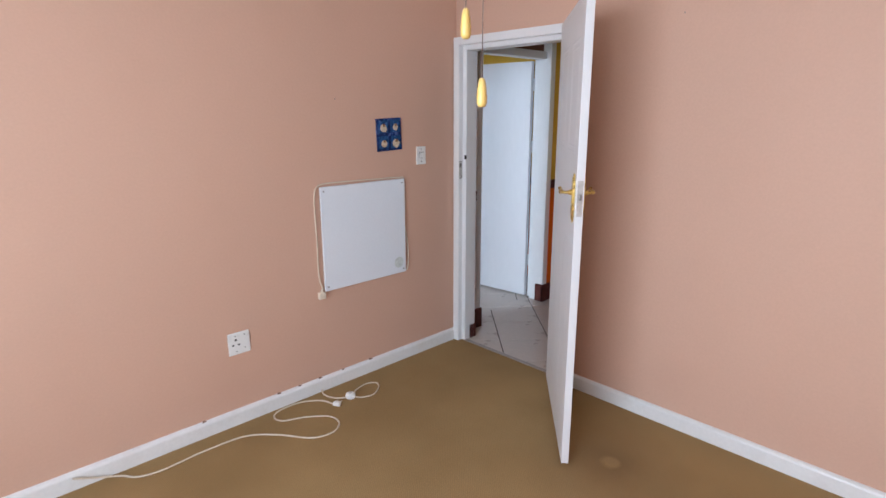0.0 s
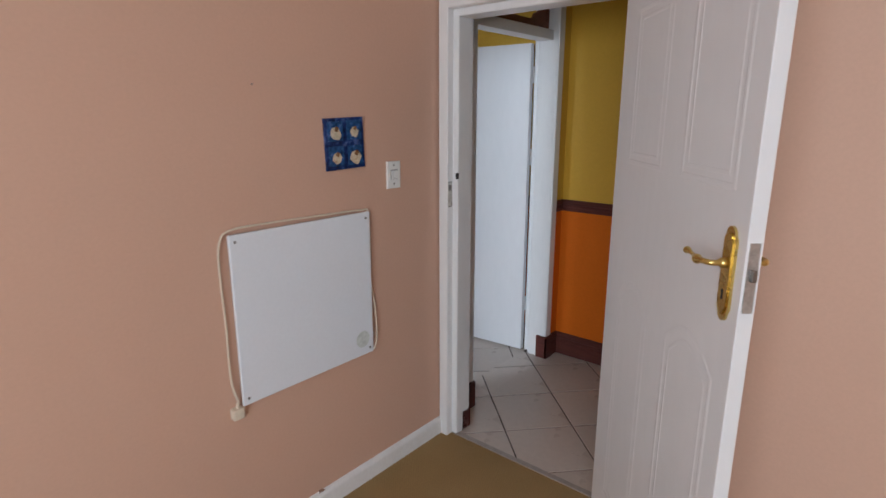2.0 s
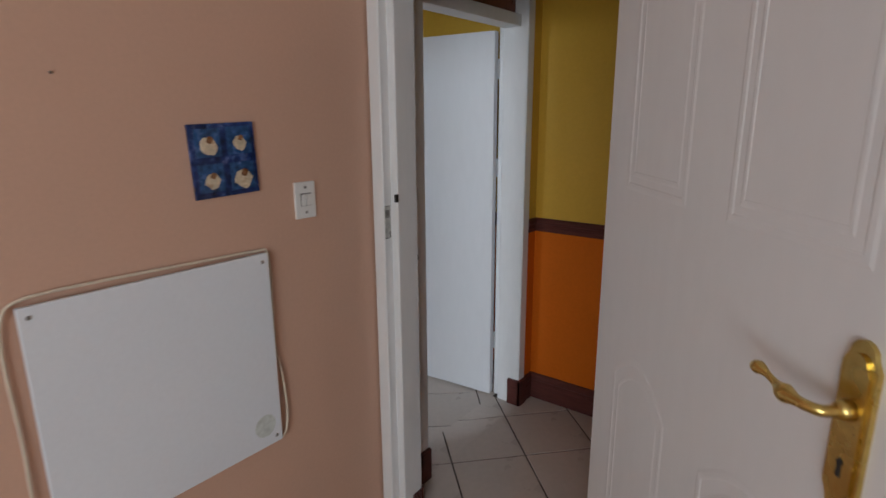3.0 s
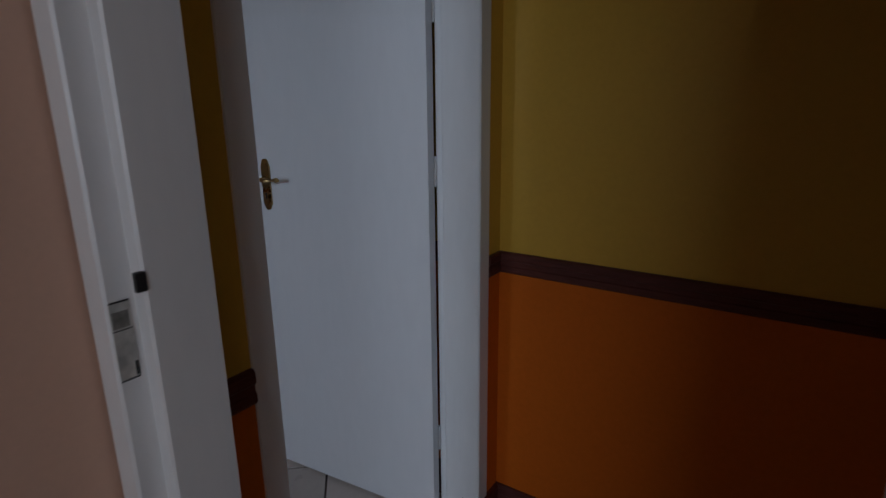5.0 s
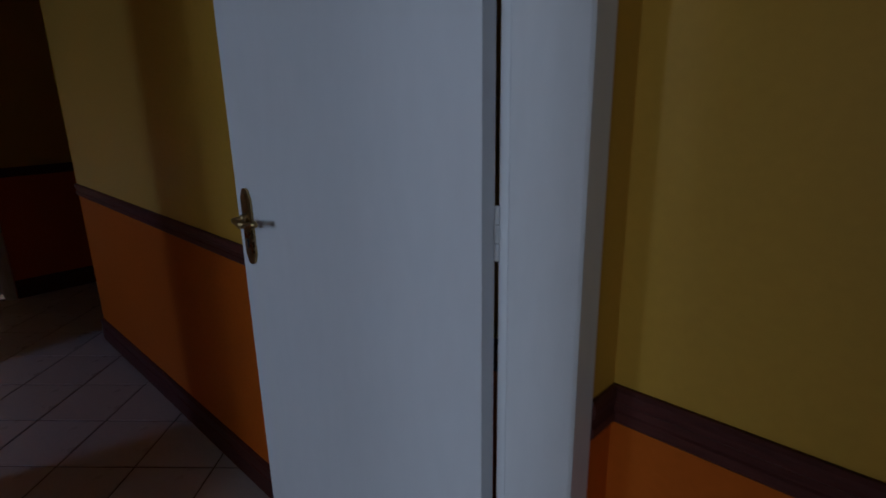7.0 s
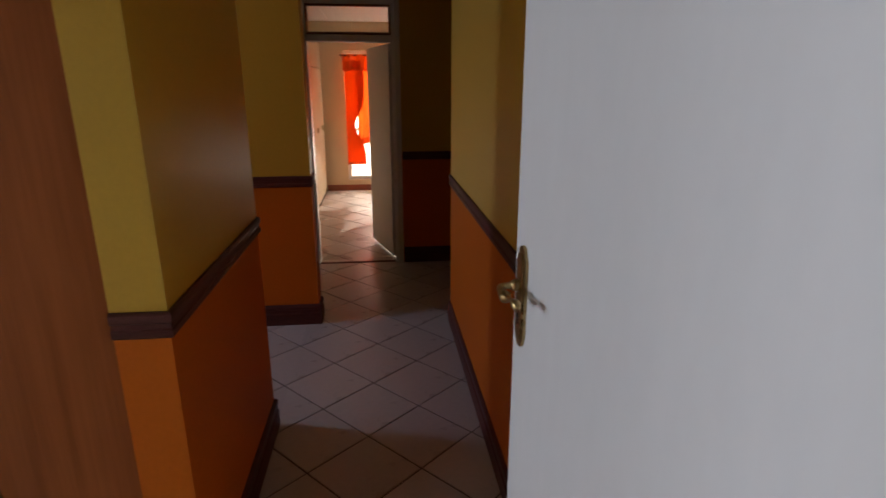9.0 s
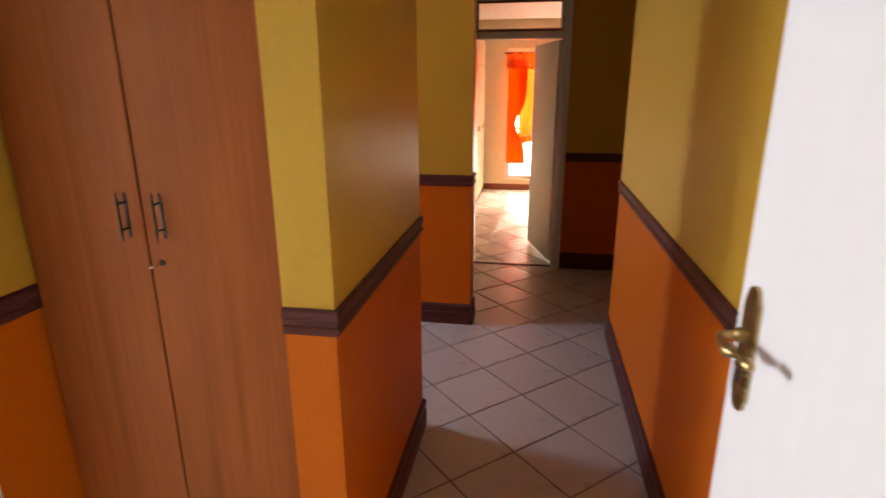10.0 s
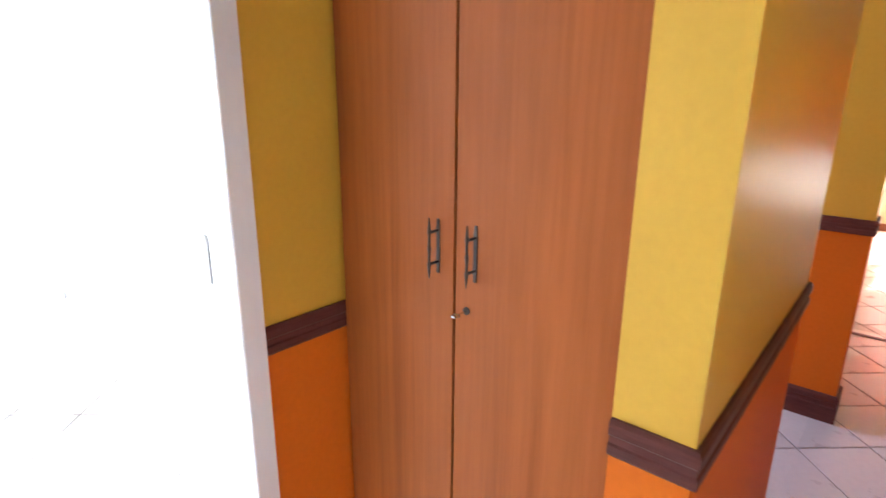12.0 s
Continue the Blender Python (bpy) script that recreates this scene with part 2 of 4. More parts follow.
def sweep(bm, pts, radii, seg=8, flat=1.0):
    """A round bar along points, with its radius at each one; flat squashes it in z."""
    pts = [Vector(p) for p in pts]
    if isinstance(radii, (int, float)):
        radii = [radii] * len(pts)
    rings = []
    side = None
    for i, p in enumerate(pts):
        d = (pts[min(i + 1, len(pts) - 1)] - pts[max(i - 1, 0)]).normalized()
        if side is None:
            side = d.orthogonal().normalized()
        side = (side - d * side.dot(d)).normalized()
        up = d.cross(side)
        ring = []
        for j in range(seg):
            a = 2 * math.pi * j / seg
            o = side * math.cos(a) * radii[i] + up * math.sin(a) * radii[i]
            o.z *= flat
            ring.append(bm.verts.new(p + o))
        rings.append(ring)
    for a, b in zip(rings, rings[1:]):
        for j in range(seg):
            bm.faces.new((a[j], a[(j + 1) % seg], b[(j + 1) % seg], b[j]))
    bm.faces.new(rings[0][::-1])
    bm.faces.new(rings[-1])


def spline(pts, n=8):
    """Catmull-Rom points through pts."""
    p = [Vector(q) for q in pts]
    p = [2 * p[0] - p[1]] + p + [2 * p[-1] - p[-2]]
    out = []
    for i in range(1, len(p) - 2):
        for s in range(n):
            t = s / n
            a, b, c, d = p[i - 1:i + 3]
            out.append(0.5 * ((2 * b) + (c - a) * t + (2 * a - 5 * b + 4 * c - d) * t * t + (3 * b - a - 3 * c + d) * t ** 3))
    return out + [p[-2]]


def prism(bm, outline, y0, y1, bevel=0.0, m=None):
    """A plate with an outline in x and z, between two depths in y."""
    m = m or Matrix()
    a = [bm.verts.new(m @ Vector((x, y0, z))) for x, z in outline]
    b = [bm.verts.new(m @ Vector((x, y1, z))) for x, z in outline]
    fs = [bm.faces.new(a[::-1]), bm.faces.new(b)]
    for i in range(len(a)):
        j = (i + 1) % len(a)
        fs.append(bm.faces.new((a[i], a[j], b[j], b[i])))
    if bevel:
        bmesh.ops.bevel(bm, geom=list(fs[0].edges), offset=bevel, segments=2, affect="EDGES")
    return fs


def moulding(name, path, profile, mat, kind_label, inside=1, parent=None):
    """A rail along corners on the plan; profile: (out from the wall, height). inside: the side of the path on which it stands out."""
    bm = bmesh.new()
    pts = [Vector((x, y)) for x, y in path]
    rows = []
    for i, p in enumerate(pts):
        ds = []
        if i > 0:
            ds.append((p - pts[i - 1]).normalized())
        if i < len(pts) - 1:
            ds.append((pts[i + 1] - p).normalized())
        ns = [Vector((-d.y, d.x)) * inside for d in ds]
        nrm = ns[0] if len(ns) == 1 else (ns[0] + ns[1]) / (1 + ns[0].dot(ns[1]))
        rows.append([bm.verts.new((p.x + nrm.x * o, p.y + nrm.y * o, z)) for o, z in profile])
    m = len(profile)
    for a, b in zip(rows, rows[1:]):
        for j in range(m):
            bm.faces.new((a[j], a[(j + 1) % m], b[(j + 1) % m], b[j]))
    bm.faces.new(rows[0])
    bm.faces.new(rows[-1][::-1])
    ob = part(name, bm, mat, parent)
    return tagged(ob, kind_label, "moulding", "", "structure")


# ---- the plan ----
CEIL = 2.62
HALL_Y, FAR_Y = 0.1, 1.254           # faces of the hall's two long walls
NIB_X, B_X = -0.03, -0.2              # the two faces of the wall that holds the hall door
DADO_Z = 1.034


def wall(name, boxes, pick, mats, label):
    """boxes: (x0, x1, y0, y1, z0, z1); pick(normal, centre): which of mats a face takes."""
    bm = bmesh.new()
    for q in boxes:
        x0, x1, y0, y1, z0, z1 = q
        cuts = [z0, DADO_Z, z1] if z0 < DADO_Z < z1 else [z0, z1]
        for a, b in zip(cuts, cuts[1:]):
            box(bm, x0, x1, y0, y1, a, b)
    bmesh.ops.recalc_face_normals(bm, faces=bm.faces)
    for f in bm.faces:
        f.material_index = pick(f.normal, f.calc_center_median())
    me = bpy.data.meshes.new(name)
    bm.to_mesh(me)
    bm.free()
    for m in mats:
        me.materials.append(m)
    return tagged(new(name, me), label, "wall", "", "structure")


PAINTS = [PEACH, YELLOW, ORANGE, CREAM, WHITE_TILE]


def two_tone(n, c):
    return 1 if c.z > DADO_Z else 2


def pick_north(n, c):
    return 0 if n.y < -0.5 else two_tone(n, c)


def pick_west(n, c):
    if n.x > 0.5:
        return 0 if c.y < 0 else two_tone(n, c)
    if c.y < -0.9:
        return 4
    return two_tone(n, c)


OA0, OA1, OA_Z = 0.06, 0.925, 2.05       # the bedroom doorway
OB0, OB1 = 0.258, 1.145                  # the hall doorway
wall("wall_north", [(0, OA0 - 0.006, 0, HALL_Y, 0, CEIL), (OA1 + 0.006, 4.3, -0.03, HALL_Y, 0, CEIL), (OA0 - 0.006, OA1 + 0.006, -0.012, HALL_Y, OA_Z + 0.006, CEIL)],
     pick_north, PAINTS, "peach plaster wall with the bedroom doorway")
wall("wall_west", [(B_X, 0, -4.3, 0, 0, CEIL), (B_X, NIB_X, 0, OB0 - 0.006, 0, CEIL), (B_X, NIB_X, OB1 + 0.006, FAR_Y, 0, CEIL),
                   (B_X, NIB_X, OB0 - 0.006, OB1 + 0.006, 2.466, CEIL)], pick_west, PAINTS, "peach plaster wall with a heater panel")
wall("wall_east", [(4.3, 4.45, -4.3, 0.1, 0, CEIL)], lambda n, c: 0, PAINTS, "plain peach plaster wall")
wall("wall_south", [(-0.2, 1.5, -4.45, -4.3, 0, CEIL), (3.4, 4.45, -4.45, -4.3, 0, CEIL), (1.5, 3.4, -4.45, -4.3, 0, 0.9), (1.5, 3.4, -4.45, -4.3, 2.1, CEIL)],
     lambda n, c: 0, PAINTS, "peach plaster wall with a wide window")
wall("wall_hall", [(-3.7, 3.2, FAR_Y, FAR_Y + 0.12, 0, CEIL)], two_tone, PAINTS, "hall wall, mustard above and orange below the rail")
wall("wall_hall_end", [(3.2, 3.35, HALL_Y, FAR_Y + 0.12, 0, CEIL)], two_tone, PAINTS, "closing wall of the dark hall end")
wall("wall_bathroom_front", [(-1.5, -1.136, -0.837, -0.717, 0, CEIL), (-0.324, -0.2, -0.837, -0.717, 0, CEIL), (-1.136, -0.324, -0.837, -0.717, 2.066, CEIL)],
     lambda n, c: 4 if n.y < -0.5 else two_tone(n, c), PAINTS, "mustard and orange wall with the bathroom doorway")
wall("wall_corridor", [(-2.49, -1.4, 0.074, 0.218, 0, CEIL), (-2.49, -2.37, -3.1, 0.074, 0, CEIL), (-2.37, -2.02, -0.837, -0.717, 0, CEIL)],
     two_tone, PAINTS, "corridor wall, mustard above and orange below the rail")
wall("wall_stub", [(-3.9, -3.75, -3.1, 0.31, 0, CEIL)], two_tone, PAINTS, "projecting corridor wall, mustard over orange")
wall("wall_passage_end", [(-3.9, -3.55, -3.22, -3.1, 0, CEIL), (-2.75, -2.37, -3.22, -3.1, 0, CEIL), (-3.55, -2.75, -3.22, -3.1, 0, 0.5), (-3.55, -2.75, -3.22, -3.1, 2.1, CEIL)],
     two_tone, PAINTS, "wall of the side passage with a tall window")
FX = -5.15
wall("wall_far", [(FX - 0.14, FX, -0.6, 0.139, 0, CEIL), (FX - 0.14, FX, 0.941, 3.0, 0, CEIL), (FX - 0.14, FX, 0.139, 0.941, 2.366, CEIL)],
     lambda n, c: 3 if n.x < -0.5 else two_tone(n, c), PAINTS, "wall at the corridor's end with a doorway and fanlight")
wall("wall_far_left", [(FX, -3.9, -0.72, -0.6, 0, CEIL)], two_tone, PAINTS, "closing wall behind the projecting wall")
wall("wall_far_right", [(FX - 0.14, -3.58, 3.0, 3.12, 0, CEIL), (-3.7, -3.58, FAR_Y + 0.12, 3.0, 0, CEIL)], two_tone, PAINTS, "closing wall of the side room")
wall("wall_far_bedroom", [(-9.34, -9.2, -0.7, 0.25, 0, CEIL), (-9.34, -9.2, 1.85, 3.6, 0, CEIL), (-9.34, -9.2, 0.25, 1.85, 0, 0.17), (-9.34, -9.2, 0.25, 1.85, 2.2, CEIL),
                          (-9.34, FX - 0.14, -0.82, -0.7, 0, CEIL), (-9.2, FX - 0.14, 3.5, 3.62, 0, CEIL)], lambda n, c: 3, PAINTS, "cream wall of the far bedroom with a low window")
wall("wall_bathroom", [(-1.985, -0.2, -3.12, -3.0, 0, 1.5), (-1.985, -0.2, -3.12, -3.0, 2.4, CEIL), (-1.985, -1.2, -3.12, -3.0, 1.5, 2.4), (-0.3, -0.2, -3.12, -3.0, 1.5, 2.4),
                       (-2.32, -1.985, -3.12, -0.717, 0, CEIL), (-1.985, -1.5, -0.837, -0.717, 0, CEIL)], lambda n, c: 4, PAINTS, "white tiled bathroom wall with a window")

# ceilings
tagged(new("ceiling_bedroom", mesh_of("ceiling_bedroom", one_box(-0.2, 4.45, -4.45, 0.06, CEIL, CEIL + 0.1), [WHITE])), "white painted bedroom ceiling", "ceiling", "", "structure")
tagged(new("ceiling_hall", mesh_of("ceiling_hall", one_box(-9.34, 3.35, 0.064, 3.62, CEIL, CEIL + 0.1), [WHITE])), "white painted hall ceiling", "ceiling", "", "structure")
tagged(new("ceiling_side", mesh_of("ceiling_side", one_box(-9.5, -0.204, -3.22, 0.06, CEIL, CEIL + 0.1), [WHITE])), "white painted ceiling", "ceiling", "", "structure")

# floors
carpet = tagged(new("floor_carpet", mesh_of("floor_carpet", one_box(0, 4.3, -4.3, 0.015, -0.1, 0.0), [CARPET])), "worn tan ribbed carpet with dark stains", "carpet", "", "structure")

for name, b in (("floor_hall", (-0.2, 3.35, 0.015, FAR_Y)), ("floor_corridor", (FX - 0.14, -0.2, -3.1, 3.0)), ("floor_far_bedroom", (-9.2, FX - 0.14, -0.7, 3.5))):
    tagged(new(name, mesh_of(name, one_box(*b, -0.1, -0.004), [GROUT])), "beige glazed tiles laid diagonally with brown grout", "tiled floor", "", "structure")

# threshold strip between carpet and tiles
tagged(new("trim_threshold", mesh_of("trim_threshold", one_box(0.062, 0.873, 0.0, 0.03, -0.02, 0.004, 0.002), [surface("grey_threshold_strip", (0.33, 0.29, 0.26), 0.5, 0.15, 9, 60, 0.1)])),
       "narrow grey threshold strip between carpet and tiles", "threshold", "", "structure")


def frame_sweep(bm, profile, w, h):
    """A door lining: the profile (into the opening, depth) taken up, across and down an opening of w by h."""
    rows = []
    for u, y in profile:
        rows.append([bm.verts.new(p) for p in ((u, y, 0), (u, y, h - u), (w - u, y, h - u), (w - u, y, 0))])
    n = len(rows)
    for i in range(n):
        a, b = rows[i], rows[(i + 1) % n]
        for j in range(3):
            bm.faces.new((a[j], a[j + 1], b[j + 1], b[j]))
    bm.faces.new([r[0] for r in rows])
    bm.faces.new([r[3] for r in rows][::-1])


def plate_outline(w, h, steps=6):
    """A long handle plate with shouldered, rounded ends."""
    pts = []
    for s in (1, -1):
        for i in range(steps + 1):
            a = math.pi * i / steps
            pts.append((s * w * 0.36 * math.cos(a), s * (h / 2 - w * 0.36 + w * 0.36 * math.sin(a))))
        pts.append((-s * w * 0.5, s * (h / 2 - w * 0.62)))
        pts.append((-s * w * 0.5, -s * (h / 2 - w * 0.62)))
    return pts


def door_handle(leaf, x, z, y, out, turn, mat, plate_mat=None, h=0.2, w=0.043):
    """Plate, lever and keyhole on one face; out: which way the face looks in y; turn: which way the lever points in x."""
    bm = bmesh.new()
    m = Matrix.Translation((x, y, z))
    prism(bm, plate_outline(w, h), 0.0, out * 0.006, 0.0, m)
    prism(bm, plate_outline(w * 0.72, h * 0.86), out * 0.006, out * 0.0095, 0.0, m)
    handle = part("door_handle", bm, plate_mat or mat, leaf, "long brass plate with a scrolled lever")
    bm = bmesh.new()
    zz = z + h * 0.12
    lathe(bm, [(0.013, 0), (0.011, 0.01), (0.008, 0.016)], 12, Matrix.Translation((x, y + out * 0.009, zz)) @ pose(0, 0, 0, -90 * out))
    line = spline([(x, y + out * 0.02, zz), (x, y + out * 0.04, zz), (x + turn * 0.015, y + out * 0.05, zz), (x + turn * 0.045, y + out * 0.05, zz - 0.003),
                   (x + turn * 0.07, y + out * 0.049, zz + 0.001), (x + turn * 0.092, y + out * 0.049, zz + 0.004), (x + turn * 0.112, y + out * 0.049, zz + 0.002)], 5)
    girth = [0.0065] * 12 + [0.007, 0.0085, 0.0105, 0.0115, 0.0105, 0.008, 0.006, 0.005, 0.0045, 0.0045, 0.0045, 0.005, 0.006, 0.0075, 0.0085, 0.0088, 0.008, 0.006, 0.003]
    sweep(bm, line, girth[:len(line)], 10)
    part("lever", bm, mat, handle, "", True)
    bm = bmesh.new()
    kz = z - h * 0.2
    prism(bm, [(-0.003, -0.014), (0.003, -0.014), (0.0025, 0), (0.0045, 0.004), (0, 0.0095), (-0.0045, 0.004), (-0.0025, 0)], out * 0.0095, out * 0.0105, 0, Matrix.Translation((x, y, kz)))
    part("keyhole", bm, BLACK, handle)
    return handle


def hinge(parent, x, y, z, mat):
    bm = bmesh.new()
    for i in range(3):
        lathe(bm, [(0.004, z + 0.034 * i), (0.0045, z + 0.034 * i + 0.002), (0.0045, z + 0.034 * i + 0.03), (0.004, z + 0.034 * i + 0.0325)], 10, Matrix.Translation((x, y, 0)))
    box(bm, x - 0.001, x + 0.001, y - 0.03, y, z, z + 0.1)
    part("hinge", bm, mat, parent)


FRAME_A = [(-0.049, -0.036), (-0.004, -0.036), (0.0, -0.032), (0.0, 0.004), (0.026, 0.004), (0.03, 0.008), (0.03, 0.108), (-0.035, 0.108), (-0.035, 0.05), (-0.049, 0.05)]

# bedroom door, standing wide open into the room
door_1 = thing("door_1", pose(0.06, 0, 0), "white panelled bedroom door standing open in its steel frame", "door", "", "structure")
bm = bmesh.new()
frame_sweep(bm, FRAME_A, 0.865, 2.05)
frame_a = part("door_frame", bm, GLOSS, door_1)
strike = part("strike_plate", one_box(-0.001, 0.0022, -0.0325, -0.005, 1.192, 1.304), surface("painted_strike_steel", (0.5, 0.49, 0.46), 0.42, 0.2, 30, 60, 0.2, metal=0.25), frame_a,
              "worn steel strike plate under old paint")
part("latch_recess", one_box(0.0021, 0.0028, -0.031, -0.009, 1.268, 1.292), surface("worn_strike_hollow", (0.2, 0.19, 0.17), 0.6, 0.3, 40, 80, 0.2), strike)
for z0, z1 in ((1.3045, 1.3065), (1.264, 1.2655), (1.1895, 1.1915)):
    part("seam", one_box(0.0015, 0.0026, -0.0325, -0.006, z0, z1), BLACK, strike)
part("bolt_hole", one_box(0.0021, 0.003, -0.011, -0.006, 1.194, 1.215, 0.0003), BLACK, strike)
part("rubber_stop", one_box(0.024, 0.033, -0.007, 0.008, 1.319, 1.347, 0.002), BLACK, frame_a, "small black rubber door stop")
LEAF_A_W = 0.887
leaf_a = thing("door_leaf", pose(0.84, -0.06, 0, 0, 0, -49.9), "", "")
leaf_a.parent = door_1
bm = bmesh.new()
box(bm, 0.0, LEAF_A_W, -0.034, 0.0, 0.03, 2.085, 0.002)
panel_a = part("door_panel", bm, LEAF, leaf_a)


def ridge(bm, outline, y, out, w=0.02, h=0.0011):
    """A raised bead along a closed outline in x and z, on a face at y."""
    n = len(outline)
    rings = [[], [], [], []]
    for i in range(n):
        p, a, b = Vector(outline[i]), Vector(outline[i - 1]), Vector(outline[(i + 1) % n])
        d1, d2 = (p - a).normalized(), (b - p).normalized()
        n1, n2 = Vector((-d1.y, d1.x)), Vector((-d2.y, d2.x))
        m = (n1 + n2) / (1 + n1.dot(n2))
        for k, (o, e) in enumerate(((0, 0), (w * 0.3, h), (w * 0.7, h), (w, -0.001))):
            q = p + m * o
            rings[k].append(bm.verts.new((q.x, y + out * e, q.y)))
    for a, b in zip(rings, rings[1:]):
        for i in range(n):
            j = (i + 1) % n
            bm.faces.new((a[i], a[j], b[j], b[i]))


def arch(x0, x1, z0, z1, rise):
    pts = [(x0, z0), (x1, z0), (x1, z1)]
    for i in range(1, 8):
        t = i / 8
        pts.append((x1 + (x0 - x1) * t, z1 + rise * math.sin(math.pi * t)))
    return pts + [(x0, z1)]


for face, out in ((-0.034, -1), (0.0, 1)):
    for x0, x1 in ((0.13, 0.41), (0.54, 0.82)):
        for z0, z1, rise in ((1.45, 1.93, 0.0), (0.2, 1.02, 0.07)):
            bm = bmesh.new()
            ol = arch(x0, x1, z0, z1, rise) if rise else [(x0, z0), (x1, z0), (x1, z1), (x0, z1)]
            ridge(bm, ol, face, out)
            ridge(bm, [(x0 + (x - x0) * 0.78 + (x1 - x0) * 0.11, z0 + 0.03 + (z - z0) * (1 - 0.06 / (z1 - z0))) for x, z in ol], face, out, 0.014, 0.0008)
            part("panel_moulding", bm, LEAF, leaf_a)

door_handle(leaf_a, LEAF_A_W - 0.055, 1.275, -0.034, -1, -1, BRASS, None, 0.21, 0.048)
door_handle(leaf_a, LEAF_A_W - 0.055, 1.275, 0.0, 1, -1, BRASS)
bm = bmesh.new()
box(bm, LEAF_A_W - 0.0005, LEAF_A_W + 0.0015, -0.028, -0.006, 1.205, 1.355)
lock_a = part("lock_plate", bm, surface("brushed_lock_steel", (0.46, 0.44, 0.42), 0.4, 0.2, 20, 120, 0.1, metal=0.8), leaf_a, "dull steel lock face plate")
bm = bmesh.new()
box(bm, LEAF_A_W + 0.001, LEAF_A_W + 0.013, -0.023, -0.011, 1.275, 1.3, 0.003)
part("latch", bm, STEEL, lock_a)

# hall door across the corridor, opened away, with a fanlight of fretwork over it
door_2 = thing("door_2", pose(B_X, OB1, 0, 0, 0, -90), "flush white hall door, open, in a white frame with fretwork above", "door", "", "structure")
FRAME_B = [(-0.03, -0.012), (0.0, -0.012), (0.0, 0.035), (0.035, 0.035), (0.04, 0.04), (0.04, 0.172), (0.036, 0.177), (-0.02, 0.177), (-0.02, 0.1), (-0.03, 0.1)]
bm = bmesh.new()
frame_sweep(bm, FRAME_B, OB1 - OB0, 2.46)
frame_b = part("door_frame", bm, GLOSS, door_2)
part("transom_bar", one_box(0.0, OB1 - OB0, 0.035, 0.135, 2.04, 2.097, 0.004), GLOSS, door_2)
FANW = OB1 - OB0
bm = bmesh.new()
box(bm, 0.04, FANW - 0.04, 0.07, 0.1, 2.0975, 2.14)
box(bm, 0.04, 0.065, 0.07, 0.1, 2.14, 2.4)
box(bm, FANW - 0.065, FANW - 0.04, 0.07, 0.1, 2.14, 2.4)
box(bm, 0.065, FANW - 0.065, 0.07, 0.1, 2.375, 2.4)
fret = part("fretwork_frame", bm, FRET, door_2, "dark carved wooden fretwork")
for s in (1, -1):
    cx = FANW / 2 + s * (FANW / 2 - 0.065)
    bm = bmesh.new()
    prism(bm, [(0, 2.14), (-s * 0.15, 2.14), (-s * 0.12, 2.175), (-s * 0.075, 2.19), (-s * 0.05, 2.235), (-s * 0.03, 2.3), (0, 2.33)][::s], 0.075, 0.095, 0, Matrix.Translation((cx, 0, 0)))
    part("bracket", bm, FRET, fret)
    bm = bmesh.new()
    sweep(bm, [(cx - s * (0.13 + 0.06 * a * math.cos(a * 7.0)), 0.085, 2.235 + 0.06 * a * math.sin(a * 7.0)) for a in [0.2 + 0.04 * i for i in range(21)]], 0.009, 6)
    part("scroll", bm, FRET, fret)

LEAF_B_W = 0.775
leaf_b = thing("door_leaf", pose(0.004, -0.018, 0, 0, 0, -85.0), "", "")
leaf_b.parent = door_2
bm = bmesh.new()
box(bm, 0.0, LEAF_B_W, 0.0, 0.04, 0.012, 2.035, 0.002)
part("door_panel", bm, LEAF, leaf_b)
door_handle(leaf_b, LEAF_B_W - 0.047, 1.26, 0.04, 1, -1, BRONZE)
door_handle(leaf_b, LEAF_B_W - 0.047, 1.26, 0.0, -1, -1, BRONZE)
for z in (0.29, 1.29, 1.8):
    hinge(leaf_b, -0.004, 0.0, z, GLOSS)

# ---- mouldings ----
DADO_P = [(0, DADO_Z - 0.037), (0.007, DADO_Z - 0.037), (0.012, DADO_Z - 0.031), (0.012, DADO_Z - 0.014), (0.008, DADO_Z - 0.01), (0.008, DADO_Z + 0.004),
          (0.013, DADO_Z + 0.009), (0.014, DADO_Z + 0.02), (0.013, DADO_Z + 0.03), (0.008, DADO_Z + 0.037), (0, DADO_Z + 0.037)]
SKIRT_P = [(0, 0), (0.016, 0), (0.016, 0.085), (0.012, 0.091), (0.012, 0.112), (0.016, 0.117), (0.015, 0.14), (0.008, 0.15), (0, 0.152)]
RUNS = [([(3.2, FAR_Y), (NIB_X, FAR_Y), (NIB_X, OB1 + 0.021)], 1),
        ([(NIB_X, OB0 - 0.021), (NIB_X, HALL_Y), (0.025, HALL_Y)], 1),
        ([(0.965, HALL_Y), (3.2, HALL_Y)], 1),
        ([(-3.7, FAR_Y + 0.12), (-3.7, FAR_Y), (B_X, FAR_Y), (B_X, OB1 + 0.03)], -1),
        ([(-1.5, -0.717), (-1.19, -0.717)], 1),
        ([(-1.4, 0.075), (-1.4, 0.218), (-2.49, 0.218), (-2.49, -3.1)], -1),
        ([(-3.75, -3.1), (-3.75, 0.31), (-3.9, 0.31), (-3.9, -0.6)], -1),
        ([(FX, 0.985), (FX, 3.0)], -1), ([(FX, -0.6), (FX, 0.095)], -1)]
for path, side in RUNS:
    lift = {(-1.5, -0.717): 0.014, (-1.4, 0.075): 0.008}.get(path[0], 0.0)
    moulding("trim_dado", path, [(o, z + lift) for o, z in DADO_P], DADO, "dark stained wooden dado rail between two wall colours", side)
